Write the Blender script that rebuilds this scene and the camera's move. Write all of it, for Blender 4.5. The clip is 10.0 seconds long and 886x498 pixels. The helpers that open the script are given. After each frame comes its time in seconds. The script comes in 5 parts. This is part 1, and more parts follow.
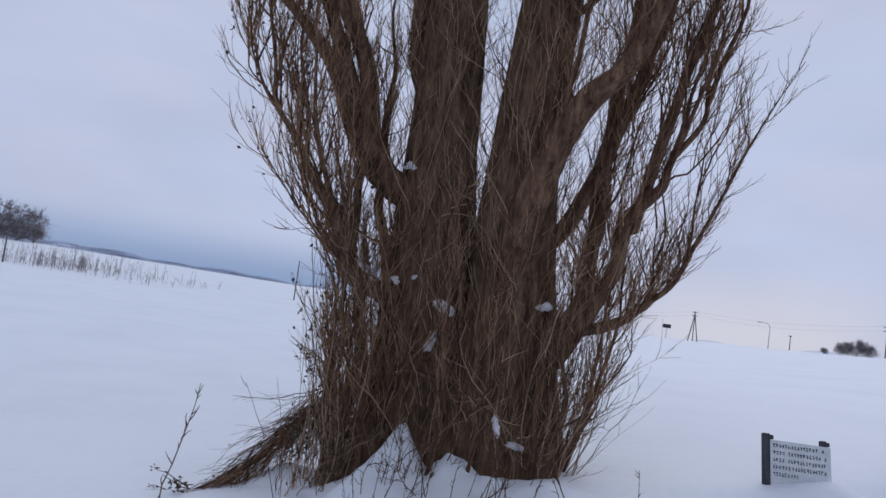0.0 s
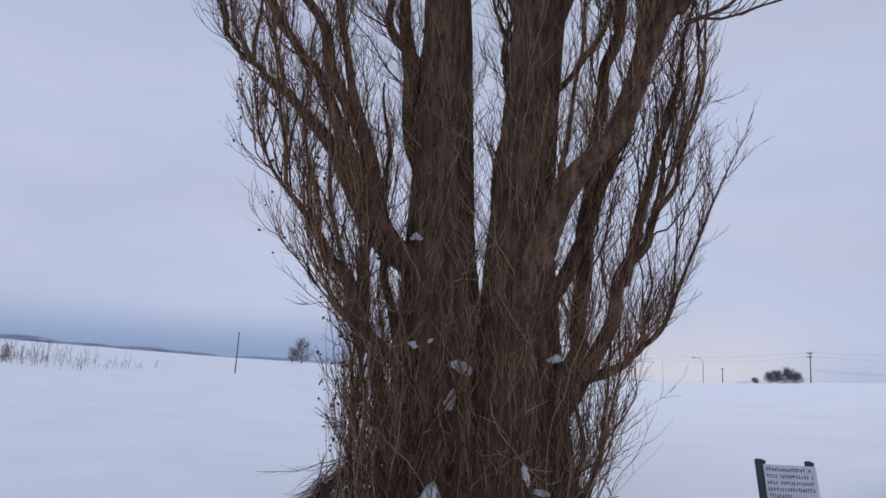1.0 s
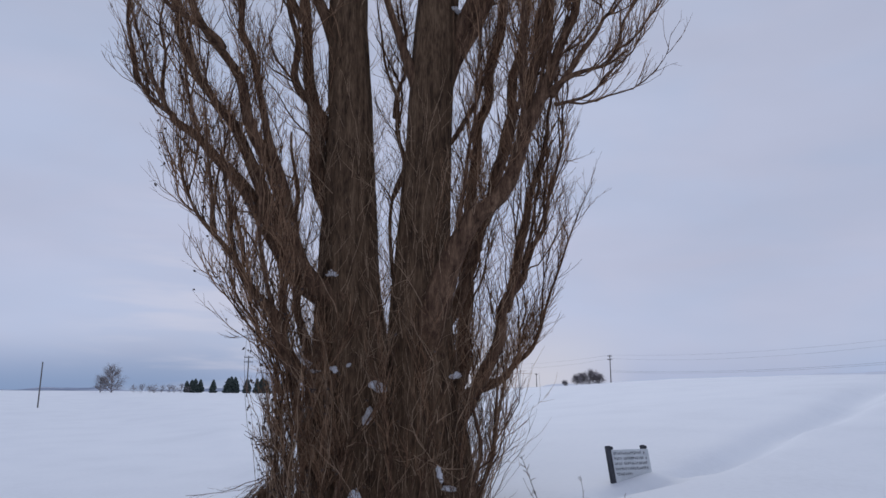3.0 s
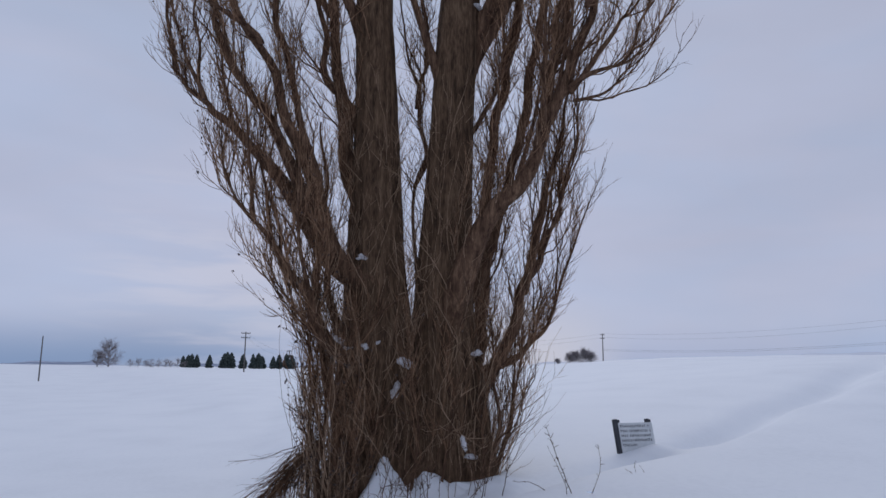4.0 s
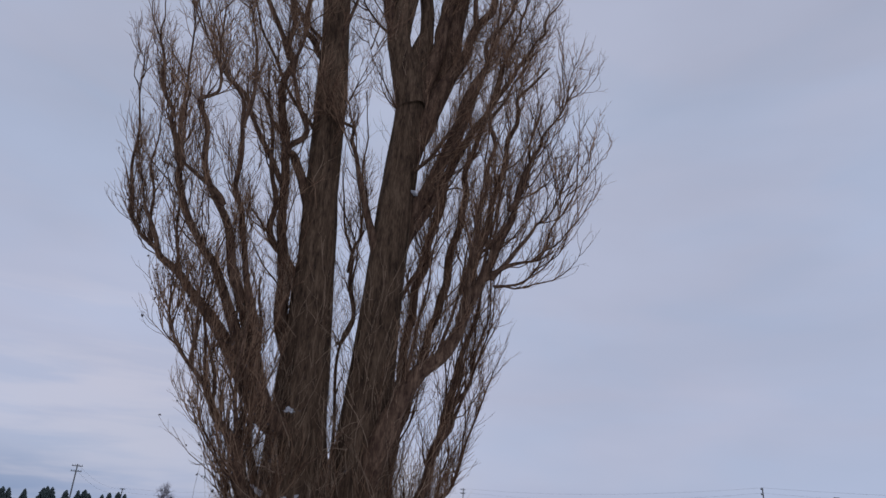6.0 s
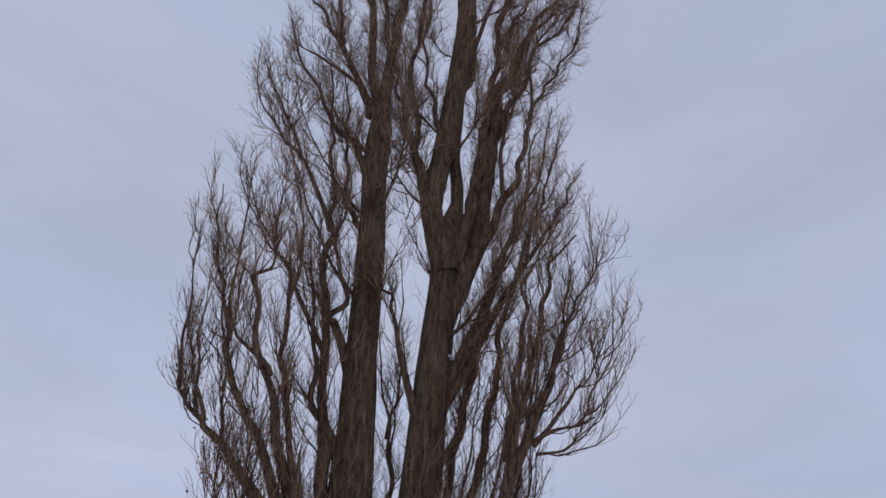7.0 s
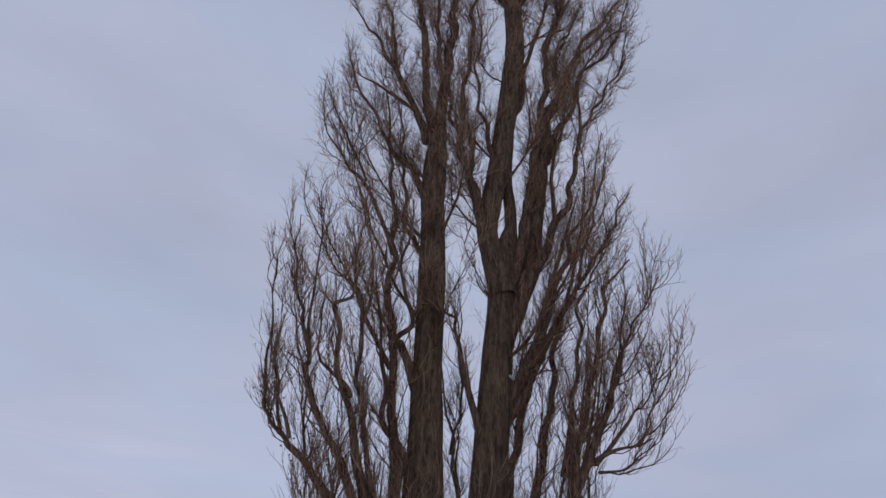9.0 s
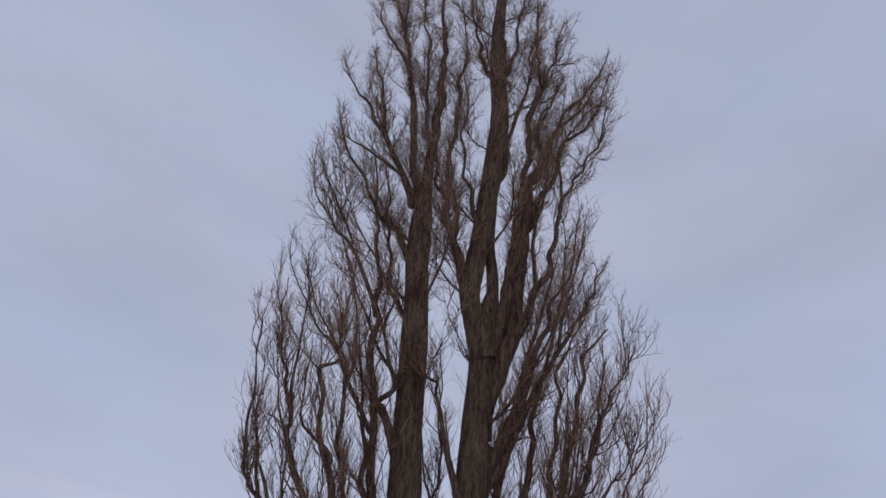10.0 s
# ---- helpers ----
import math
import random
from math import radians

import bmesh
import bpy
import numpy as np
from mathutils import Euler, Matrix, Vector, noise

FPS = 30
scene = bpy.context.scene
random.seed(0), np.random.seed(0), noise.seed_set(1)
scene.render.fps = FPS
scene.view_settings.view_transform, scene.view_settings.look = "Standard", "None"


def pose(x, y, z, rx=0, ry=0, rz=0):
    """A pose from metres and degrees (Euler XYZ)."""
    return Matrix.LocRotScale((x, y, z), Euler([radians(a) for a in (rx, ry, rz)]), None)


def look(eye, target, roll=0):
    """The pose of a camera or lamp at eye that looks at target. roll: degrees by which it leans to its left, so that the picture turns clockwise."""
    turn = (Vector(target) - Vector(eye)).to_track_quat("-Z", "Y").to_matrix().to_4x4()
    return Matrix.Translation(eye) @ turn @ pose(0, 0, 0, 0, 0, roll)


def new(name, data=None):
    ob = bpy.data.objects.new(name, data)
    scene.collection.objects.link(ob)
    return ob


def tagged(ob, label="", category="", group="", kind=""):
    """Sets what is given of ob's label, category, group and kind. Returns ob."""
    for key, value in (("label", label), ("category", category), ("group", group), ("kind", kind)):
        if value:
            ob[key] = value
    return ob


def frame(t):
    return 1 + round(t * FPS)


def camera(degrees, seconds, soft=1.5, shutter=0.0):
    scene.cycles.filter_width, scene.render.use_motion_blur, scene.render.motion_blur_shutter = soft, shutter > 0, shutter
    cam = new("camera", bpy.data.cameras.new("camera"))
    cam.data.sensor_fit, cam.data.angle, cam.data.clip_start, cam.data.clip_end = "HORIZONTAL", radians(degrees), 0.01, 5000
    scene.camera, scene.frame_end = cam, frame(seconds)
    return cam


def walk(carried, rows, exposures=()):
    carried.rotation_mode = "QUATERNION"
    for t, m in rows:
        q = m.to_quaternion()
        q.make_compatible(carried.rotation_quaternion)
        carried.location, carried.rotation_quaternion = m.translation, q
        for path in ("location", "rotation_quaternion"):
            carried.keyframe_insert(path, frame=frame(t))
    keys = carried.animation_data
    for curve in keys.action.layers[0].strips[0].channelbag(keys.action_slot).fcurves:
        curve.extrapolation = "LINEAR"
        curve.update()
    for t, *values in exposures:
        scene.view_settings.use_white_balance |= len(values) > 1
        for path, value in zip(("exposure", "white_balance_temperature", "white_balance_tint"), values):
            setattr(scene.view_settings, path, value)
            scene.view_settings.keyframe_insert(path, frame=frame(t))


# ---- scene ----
cam = camera(66.9, 10.0, 1.55)
PATH = [
    (0, (1.303, -0.472, 1.715), (1.049, 1.003, 1.824), 7.80),
    (0.5, (0.811, -0.848, 1.713), (0.665, 0.635, 1.887), 8.35),
    (1, (0.366, -1.226, 1.651), (0.251, 0.248, 1.901), 3.28),
    (1.5, (-0.138, -1.634, 1.614), (-0.343, -0.164, 1.834), -1.55),
    (2, (-0.476, -2.011, 1.603), (-0.559, -0.522, 1.768), 0.00),
    (2.5, (-0.731, -2.369, 1.642), (-0.502, -0.903, 1.863), 0.10),
    (2.7, (-0.824, -2.501, 1.655), (-0.552, -1.049, 1.918), 0.40),
    (3.8, (-1.495, -3.228, 1.669), (-1.215, -1.788, 1.982), -0.20),
    (4, (-1.625, -3.336, 1.656), (-1.331, -1.886, 1.901), 0.50),
    (4.5, (-2.062, -3.591, 1.612), (-1.712, -2.144, 1.802), 2.20),
    (5, (-2.411, -3.845, 1.601), (-1.992, -2.414, 1.762), 4.20),
    (5.5, (-2.769, -4.056, 1.648), (-2.245, -2.704, 2.032), 4.30),
    (6, (-3.019, -4.343, 1.751), (-2.489, -3.055, 2.306), 3.40),
    (6.2, (-3.150, -4.423, 1.762), (-2.618, -3.179, 2.409), 3.30),
    (7.3, (-4.058, -4.655, 1.922), (-3.649, -3.499, 2.787), 4.10),
    (7.5, (-4.219, -4.709, 1.931), (-3.822, -3.555, 2.804), 4.90),
    (8, (-4.587, -4.867, 1.912), (-4.229, -3.691, 2.772), 4.80),
    (8.5, (-4.882, -5.017, 1.897), (-4.498, -3.843, 2.749), 5.00),
    (9, (-5.119, -5.183, 1.909), (-4.716, -4.003, 2.744), 4.40),
    (9.5, (-5.311, -5.362, 1.966), (-4.883, -4.196, 2.807), 3.90),
    (10, (-5.489, -5.552, 1.982), (-5.069, -4.452, 2.912), 5.00),
]
walk(cam, [(t, look(eye, target, roll)) for t, eye, target, roll in PATH],
     exposures=[(0.0, 0.16), (1.0, 0.14), (2.5, 0.07), (4.0, -0.02), (4.5, -0.09), (5.0, -0.13), (5.5, -0.10), (6.0, -0.04), (7.5, 0.04), (8.0, 0.0), (10.0, -0.06)])

# ---- sky and light: an overcast winter afternoon ----
world = bpy.data.worlds.new("overcast_sky")
scene.world = world
world.use_nodes = True
wn, wl = world.node_tree.nodes, world.node_tree.links
wn.clear()


def wnode(kind, **values):
    n = wn.new(kind)
    for key, value in values.items():
        n.inputs[key].default_value = value
    return n


w_out, w_bg = wn.new("ShaderNodeOutputWorld"), wn.new("ShaderNodeBackground")
w_co, w_sep = wn.new("ShaderNodeTexCoord"), wn.new("ShaderNodeSeparateXYZ")
w_sky = wn.new("ShaderNodeTexSky")
w_sky.sky_type, w_sky.sun_disc = "NISHITA", False
w_sky.sun_elevation, w_sky.sun_rotation = radians(36), radians(17)
wl.new(w_co.outputs["Generated"], w_sep.inputs[0])
# height of the cloud deck: blue-grey under the far cloud base, pale above it, a little duller overhead
w_ramp = wn.new("ShaderNodeValToRGB")
ramp = w_ramp.color_ramp
ramp.elements[0].position, ramp.elements[0].color = 0.0, (0.36, 0.43, 0.62, 1)
ramp.elements[1].position, ramp.elements[1].color = 1.0, (0.40, 0.445, 0.59, 1)
for at, colour in ((0.05, (0.43, 0.485, 0.655, 1)), (0.14, (0.455, 0.50, 0.665, 1)), (0.35, (0.437, 0.487, 0.648, 1)), (0.6, (0.41, 0.455, 0.60, 1))):
    e = ramp.elements.new(at)
    e.color = colour
wl.new(w_sep.outputs["Z"], w_ramp.inputs[0])
# soft cloud layers, flattened towards the horizon
w_map = wn.new("ShaderNodeMapping")
w_map.inputs["Scale"].default_value = (1.5, 1.5, 4.5)
w_noise = wnode("ShaderNodeTexNoise", Scale=1.6, Detail=4.0, Roughness=0.45, Distortion=0.2)
wl.new(w_co.outputs["Generated"], w_map.inputs[0])
wl.new(w_map.outputs[0], w_noise.inputs["Vector"])
w_cloud = wn.new("ShaderNodeMapRange")
for key, value in (("From Min", 0.30), ("From Max", 0.72), ("To Min", 0.92), ("To Max", 1.06)):
    w_cloud.inputs[key].default_value = value
wl.new(w_noise.outputs["Fac"], w_cloud.inputs["Value"])
w_mul = wn.new("ShaderNodeVectorMath")
w_mul.operation = "SCALE"
w_tint_noise = wnode("ShaderNodeTexNoise", Scale=2.3, Detail=3.0, Roughness=0.5, Distortion=0.4)
wl.new(w_map.outputs[0], w_tint_noise.inputs["Vector"])
w_tint_fac = wn.new("ShaderNodeMapRange")
for key, value in (("From Min", 0.36), ("From Max", 0.64), ("To Min", 0.0), ("To Max", 1.0)):
    w_tint_fac.inputs[key].default_value = value
wl.new(w_tint_noise.outputs["Fac"], w_tint_fac.inputs["Value"])
w_tint = wn.new("ShaderNodeMix")
w_tint.data_type = "RGBA"
w_tint.inputs["A"].default_value, w_tint.inputs["B"].default_value = (0.965, 0.995, 1.012, 1), (1.03, 1.003, 0.99, 1)
wl.new(w_tint_fac.outputs[0], w_tint.inputs["Factor"])
w_dye = wn.new("ShaderNodeVectorMath")
w_dye.operation = "MULTIPLY"
wl.new(w_ramp.outputs[0], w_dye.inputs[0])
wl.new(w_tint.outputs["Result"], w_dye.inputs[1])
wl.new(w_dye.outputs[0], w_mul.inputs[0])
wl.new(w_cloud.outputs[0], w_mul.inputs["Scale"])
# thinner cloud low in the direction of the sun
w_dot = wn.new("ShaderNodeVectorMath")
w_dot.operation = "DOT_PRODUCT"
w_dot.inputs[1].default_value = Vector((0.27, 1.0, 0.03)).normalized()
wl.new(w_co.outputs["Generated"], w_dot.inputs[0])
w_glow = wn.new("ShaderNodeMapRange")
w_glow.interpolation_type = "SMOOTHSTEP"
for key, value in (("From Min", 0.975), ("From Max", 1.0), ("To Min", 0.0), ("To Max", 0.7)):
    w_glow.inputs[key].default_value = value
wl.new(w_dot.outputs["Value"], w_glow.inputs["Value"])
w_mix = wn.new("ShaderNodeMix")
w_mix.data_type = "RGBA"
w_mix.inputs["B"].default_value = (0.61, 0.60, 0.66, 1)
w_low = wn.new("ShaderNodeMapRange")
for key, value in (("From Min", 0.01), ("From Max", 0.10), ("To Min", 1.0), ("To Max", 0.0)):
    w_low.inputs[key].default_value = value
wl.new(w_sep.outputs["Z"], w_low.inputs["Value"])
w_fac = wn.new("ShaderNodeMath")
w_fac.operation = "MULTIPLY"
wl.new(w_glow.outputs[0], w_fac.inputs[0])
wl.new(w_low.outputs[0], w_fac.inputs[1])
wl.new(w_fac.outputs[0], w_mix.inputs["Factor"])
wl.new(w_mul.outputs[0], w_mix.inputs["A"])
w_west = wn.new("ShaderNodeVectorMath")
w_west.operation = "DOT_PRODUCT"
w_west.inputs[1].default_value = Vector((-0.55, 1.0, 0.0)).normalized()
wl.new(w_co.outputs["Generated"], w_west.inputs[0])
w_side = wn.new("ShaderNodeMapRange")
w_side.interpolation_type = "SMOOTHSTEP"
for key, value in (("From Min", 0.84), ("From Max", 0.975), ("To Min", 0.0), ("To Max", 1.0)):
    w_side.inputs[key].default_value = value
wl.new(w_west.outputs["Value"], w_side.inputs["Value"])
w_band = wn.new("ShaderNodeMapRange")
w_band.interpolation_type = "SMOOTHSTEP"
for key, value in (("From Min", -0.02), ("From Max", 0.075), ("To Min", 0.9), ("To Max", 0.0)):
    w_band.inputs[key].default_value = value
wl.new(w_sep.outputs["Z"], w_band.inputs["Value"])
w_blue = wn.new("ShaderNodeMath")
w_blue.operation = "MULTIPLY"
wl.new(w_side.outputs[0], w_blue.inputs[0])
wl.new(w_band.outputs[0], w_blue.inputs[1])
w_base = wn.new("ShaderNodeMix")
w_base.data_type = "RGBA"
w_base.inputs["B"].default_value = (0.19, 0.28, 0.465, 1)
wl.new(w_blue.outputs[0], w_base.inputs["Factor"])
wl.new(w_mix.outputs["Result"], w_base.inputs["A"])
# streaks of thinner, rosy cloud low in the north-west
w_rose = wn.new("ShaderNodeVectorMath")
w_rose.operation = "DOT_PRODUCT"
w_rose.inputs[1].default_value = Vector((-0.10, 1.0, 0.07)).normalized()
wl.new(w_co.outputs["Generated"], w_rose.inputs[0])
w_rose_side = wn.new("ShaderNodeMapRange")
w_rose_side.interpolation_type = "SMOOTHSTEP"
for key, value in (("From Min", 0.968), ("From Max", 0.997), ("To Min", 0.0), ("To Max", 1.0)):
    w_rose_side.inputs[key].default_value = value
wl.new(w_rose.outputs["Value"], w_rose_side.inputs["Value"])
w_long = wn.new("ShaderNodeMapping")
w_long.inputs["Scale"].default_value = (2.0, 2.0, 16.0)
wl.new(w_co.outputs["Generated"], w_long.inputs[0])
w_streak = wnode("ShaderNodeTexNoise", Scale=2.2, Detail=5.0, Roughness=0.5, Distortion=0.3)
wl.new(w_long.outputs[0], w_streak.inputs["Vector"])
w_thin = wn.new("ShaderNodeMapRange")
w_thin.interpolation_type = "SMOOTHSTEP"
for key, value in (("From Min", 0.40), ("From Max", 0.66), ("To Min", 0.0), ("To Max", 0.42)):
    w_thin.inputs[key].default_value = value
wl.new(w_streak.outputs["Fac"], w_thin.inputs["Value"])
w_rose_fac = wn.new("ShaderNodeMath")
w_rose_fac.operation = "MULTIPLY"
wl.new(w_rose_side.outputs[0], w_rose_fac.inputs[0])
wl.new(w_thin.outputs[0], w_rose_fac.inputs[1])
w_flush = wn.new("ShaderNodeMix")
w_flush.data_type = "RGBA"
w_flush.inputs["B"].default_value = (0.62, 0.61, 0.71, 1)
wl.new(w_rose_fac.outputs[0], w_flush.inputs["Factor"])
wl.new(w_base.outputs["Result"], w_flush.inputs["A"])
w_add = wn.new("ShaderNodeMix")
w_add.data_type, w_add.blend_type = "RGBA", "ADD"
w_add.inputs["Factor"].default_value = 0.0015
wl.new(w_flush.outputs["Result"], w_add.inputs["A"])
wl.new(w_sky.outputs[0], w_add.inputs["B"])
wl.new(w_add.outputs["Result"], w_bg.inputs["Color"])
w_bg.inputs["Strength"].default_value = 1.0
wl.new(w_bg.outputs[0], w_out.inputs["Surface"])

sun = new("sun", bpy.data.lights.new("sun", "SUN"))
sun.data.energy, sun.data.angle, sun.data.color = 0.6, radians(50), (1.0, 0.985, 0.97)
sun.matrix_world = look((16, 60, 40), (0, 8, 0))


# ---- materials ----
def material(name, rough=0.8, metal=0.0):
    m = bpy.data.materials.new(name)
    m.use_nodes = True
    p = m.node_tree.nodes["Principled BSDF"]
    p.inputs["Roughness"].default_value, p.inputs["Metallic"].default_value = rough, metal
    return m, m.node_tree.nodes, m.node_tree.links, p


def surface(name, colours, scale=(1, 1, 1), size=4.0, fine=30.0, bump=0.3, depth=0.02, rough=0.8, metal=0.0, islands=0.0, spec=0.3):
    """A surface of two or three tones, patchy at a large scale, grainy at a fine one, with relief; islands: tone change from piece to piece."""
    m, nodes, links, p = material(name, rough, metal)
    p.inputs["Specular IOR Level"].default_value = spec
    co, mp = nodes.new("ShaderNodeTexCoord"), nodes.new("ShaderNodeMapping")
    mp.inputs["Scale"].default_value = scale
    links.new(co.outputs["Object"], mp.inputs[0])
    big, small = nodes.new("ShaderNodeTexNoise"), nodes.new("ShaderNodeTexNoise")
    big.inputs["Scale"].default_value, big.inputs["Detail"].default_value = size, 6
    small.inputs["Scale"].default_value, small.inputs["Detail"].default_value = fine, 4
    links.new(mp.outputs[0], big.inputs["Vector"])
    links.new(mp.outputs[0], small.inputs["Vector"])
    blend = nodes.new("ShaderNodeMath")
    blend.operation = "MULTIPLY_ADD"
    blend.inputs[1].default_value, blend.inputs[2].default_value = 0.45, 0.0
    links.new(small.outputs["Fac"], blend.inputs[0])
    total = nodes.new("ShaderNodeMath")
    total.operation = "MULTIPLY_ADD"
    total.inputs[1].default_value = 0.75
    links.new(big.outputs["Fac"], total.inputs[0])
    links.new(blend.outputs[0], total.inputs[2])
    fac = total
    if islands:
        geo = nodes.new("ShaderNodeNewGeometry")
        isl = nodes.new("ShaderNodeMath")
        isl.operation = "MULTIPLY_ADD"
        isl.inputs[1].default_value = islands
        links.new(geo.outputs["Random Per Island"], isl.inputs[0])
        links.new(total.outputs[0], isl.inputs[2])
        fac = nodes.new("ShaderNodeMath")
        fac.operation = "SUBTRACT"
        fac.inputs[1].default_value = islands / 2
        links.new(isl.outputs[0], fac.inputs[0])
    cr = nodes.new("ShaderNodeValToRGB")
    cr.color_ramp.elements[0].position, cr.color_ramp.elements[0].color = 0.42, (*colours[0], 1)
    cr.color_ramp.elements[1].position, cr.color_ramp.elements[1].color = 0.78, (*colours[-1], 1)
    if len(colours) == 3:
        cr.color_ramp.elements.new(0.6).color = (*colours[1], 1)
    links.new(fac.outputs[0], cr.inputs[0])
    links.new(cr.outputs[0], p.inputs["Base Color"])
    bm = nodes.new("ShaderNodeBump")
    bm.inputs["Strength"].default_value, bm.inputs["Distance"].default_value = bump, depth
    links.new(total.outputs[0], bm.inputs["Height"])
    links.new(bm.outputs[0], p.inputs["Normal"])
    return m


SNOW = surface("snow", [(0.77, 0.805, 0.85), (0.815, 0.85, 0.895), (0.84, 0.872, 0.91)], (1, 1, 1), 0.35, 9.0, 0.14, 0.03, 0.65, spec=0.25)
# clinging snow: the shade it sits in is painted as a greyer base colour
SHADED_SNOW = surface("clinging_snow_shaded", [(0.34, 0.32, 0.31), (0.56, 0.55, 0.56), (0.74, 0.74, 0.76)], (1, 1, 1), 8.0, 60.0, 0.5, 0.01, 0.7, spec=0.25)
BARK = surface("furrowed_bark", [(0.038, 0.023, 0.014), (0.108, 0.066, 0.040), (0.185, 0.120, 0.074)], (7, 7, 1.1), 1.5, 6.0, 1.0, 0.04, 0.92, spec=0.15)
LIMB_BARK = surface("limb_bark", [(0.037, 0.020, 0.013), (0.108, 0.062, 0.039), (0.21, 0.130, 0.081)], (9, 9, 1.6), 1.6, 7.0, 0.9, 0.02, 0.9, spec=0.15)
TWIG = surface("twig_bark", [(0.096, 0.052, 0.031), (0.222, 0.125, 0.073), (0.36, 0.219, 0.131)], (1, 1, 1), 2.0, 12.0, 0.2, 0.004, 0.85, islands=0.3, spec=0.2)
SHOOT = surface("shoot_bark", [(0.084, 0.052, 0.033), (0.225, 0.143, 0.090), (0.41, 0.28, 0.185)], (1, 1, 1), 1.5, 14.0, 0.2, 0.004, 0.85, islands=0.6, spec=0.2)
DRY_LEAF = surface("withered_leaf", [(0.045, 0.032, 0.028), (0.12, 0.085, 0.068)], (1, 1, 1), 9.0, 50.0, 0.3, 0.004, 0.8, islands=0.4)
# needle greens are lightened to stand for haze over the distance
HAZED_NEEDLES = surface("hazed_conifer_needles", [(0.030, 0.044, 0.042), (0.078, 0.098, 0.088)], (1, 1, 1), 2.0, 10.0, 0.4, 0.05, 0.8, islands=0.3)
# pale grey-brown for the far bare trees and bushes
FAR_TWIG = surface("pale_far_twigs", [(0.22, 0.195, 0.20), (0.38, 0.35, 0.36)], (1, 1, 1), 1.0, 6.0, 0.2, 0.02, 0.9, islands=0.3)
DRY_GRASS = surface("dry_stalks", [(0.14, 0.12, 0.11), (0.42, 0.38, 0.36)], (1, 1, 1), 1.0, 6.0, 0.2, 0.01, 0.9, islands=0.4)
POLE_WOOD = surface("weathered_pole", [(0.075, 0.068, 0.064), (0.16, 0.15, 0.14)], (3, 3, 0.6), 2.0, 12.0, 0.3, 0.01, 0.85)
CONCRETE = surface("pole_concrete", [(0.16, 0.16, 0.165), (0.26, 0.26, 0.26)], (1, 1, 1), 2.0, 20.0, 0.2, 0.005, 0.85)
STEEL = surface("galvanised_steel", [(0.30, 0.32, 0.34), (0.42, 0.44, 0.46)], (1, 1, 1), 3.0, 25.0, 0.1, 0.003, 0.5, 0.7)
CABLE = surface("cable_sheath", [(0.05, 0.052, 0.06), (0.09, 0.092, 0.10)], (1, 1, 1), 2.0, 12.0, 0.1, 0.002, 0.6)
SIGN_POST = surface("painted_sign_post", [(0.035, 0.037, 0.045), (0.075, 0.078, 0.09)], (4, 4, 1), 3.0, 20.0, 0.35, 0.006, 0.75)
SIGN_FACE = surface("sign_panel", [(0.50, 0.53, 0.55), (0.68, 0.70, 0.71)], (1, 1, 1), 4.0, 40.0, 0.1, 0.002, 0.55)
SIGN_INK = surface("sign_letters", [(0.030, 0.034, 0.045), (0.06, 0.065, 0.08)], (1, 1, 1), 20.0, 80.0, 0.1, 0.001, 0.6)
FADED_RED = surface("faded_red_board", [(0.30, 0.19, 0.21), (0.42, 0.34, 0.36)], (1, 1, 1), 3.0, 20.0, 0.1, 0.003, 0.6)
DARK_PAINT = surface("dark_painted_metal", [(0.018, 0.020, 0.028), (0.04, 0.043, 0.055)], (1, 1, 1), 4.0, 30.0, 0.1, 0.003, 0.5)
# air haze is painted into both hill colours, so they turn blue and pale
HAZED_HILL = surface("hazed_wooded_hills", [(0.11, 0.14, 0.22), (0.21, 0.26, 0.37), (0.58, 0.63, 0.76)], (0.004, 0.004, 0.02), 1.6, 6.0, 0.0, 1.0, 0.95)
HAZED_SNOW_HILL = surface("hazed_snowy_hills", [(0.60, 0.64, 0.73), (0.70, 0.73, 0.80)], (0.004, 0.004, 0.02), 1.2, 6.0, 0.0, 1.0, 0.95)


# ---- building helpers ----
def mesh_of(name, verts, quads, mat, smooth=True):
    """A mesh from an array of places and an array of four-cornered faces."""
    me = bpy.data.meshes.new(name)
    verts, quads = np.asarray(verts, np.float32).reshape(-1, 3), np.asarray(quads, np.int32).reshape(-1, 4)
    me.vertices.add(len(verts))
    me.vertices.foreach_set("co", verts.ravel())
    me.loops.add(quads.size)
    me.loops.foreach_set("vertex_index", quads.ravel())
    me.polygons.add(len(quads))
    me.polygons.foreach_set("loop_start", np.arange(0, quads.size, 4, dtype=np.int32))
    me.update(calc_edges=True)
    me.polygons.foreach_set("use_smooth", np.full(len(quads), smooth))
    me.materials.append(mat)
    me.update()
    return me


def part(name, bm, mat, parent=None, label=""):
    """Links a bmesh, or a finished mesh, as one object under a thing or a part."""
    if isinstance(bm, bmesh.types.BMesh):
        me = bpy.data.meshes.new(name)
        bm.to_mesh(me)
        bm.free()
        me.materials.append(mat)
    else:
        me = bm
    ob = new(name, me)
    ob.parent = parent
    return tagged(ob, label)


def thing(name, where, label, category, group="", kind=""):
    ob = new(name)
    ob.location = where
    ob.empty_display_size = 0.1
    return tagged(ob, label, category, group, kind)


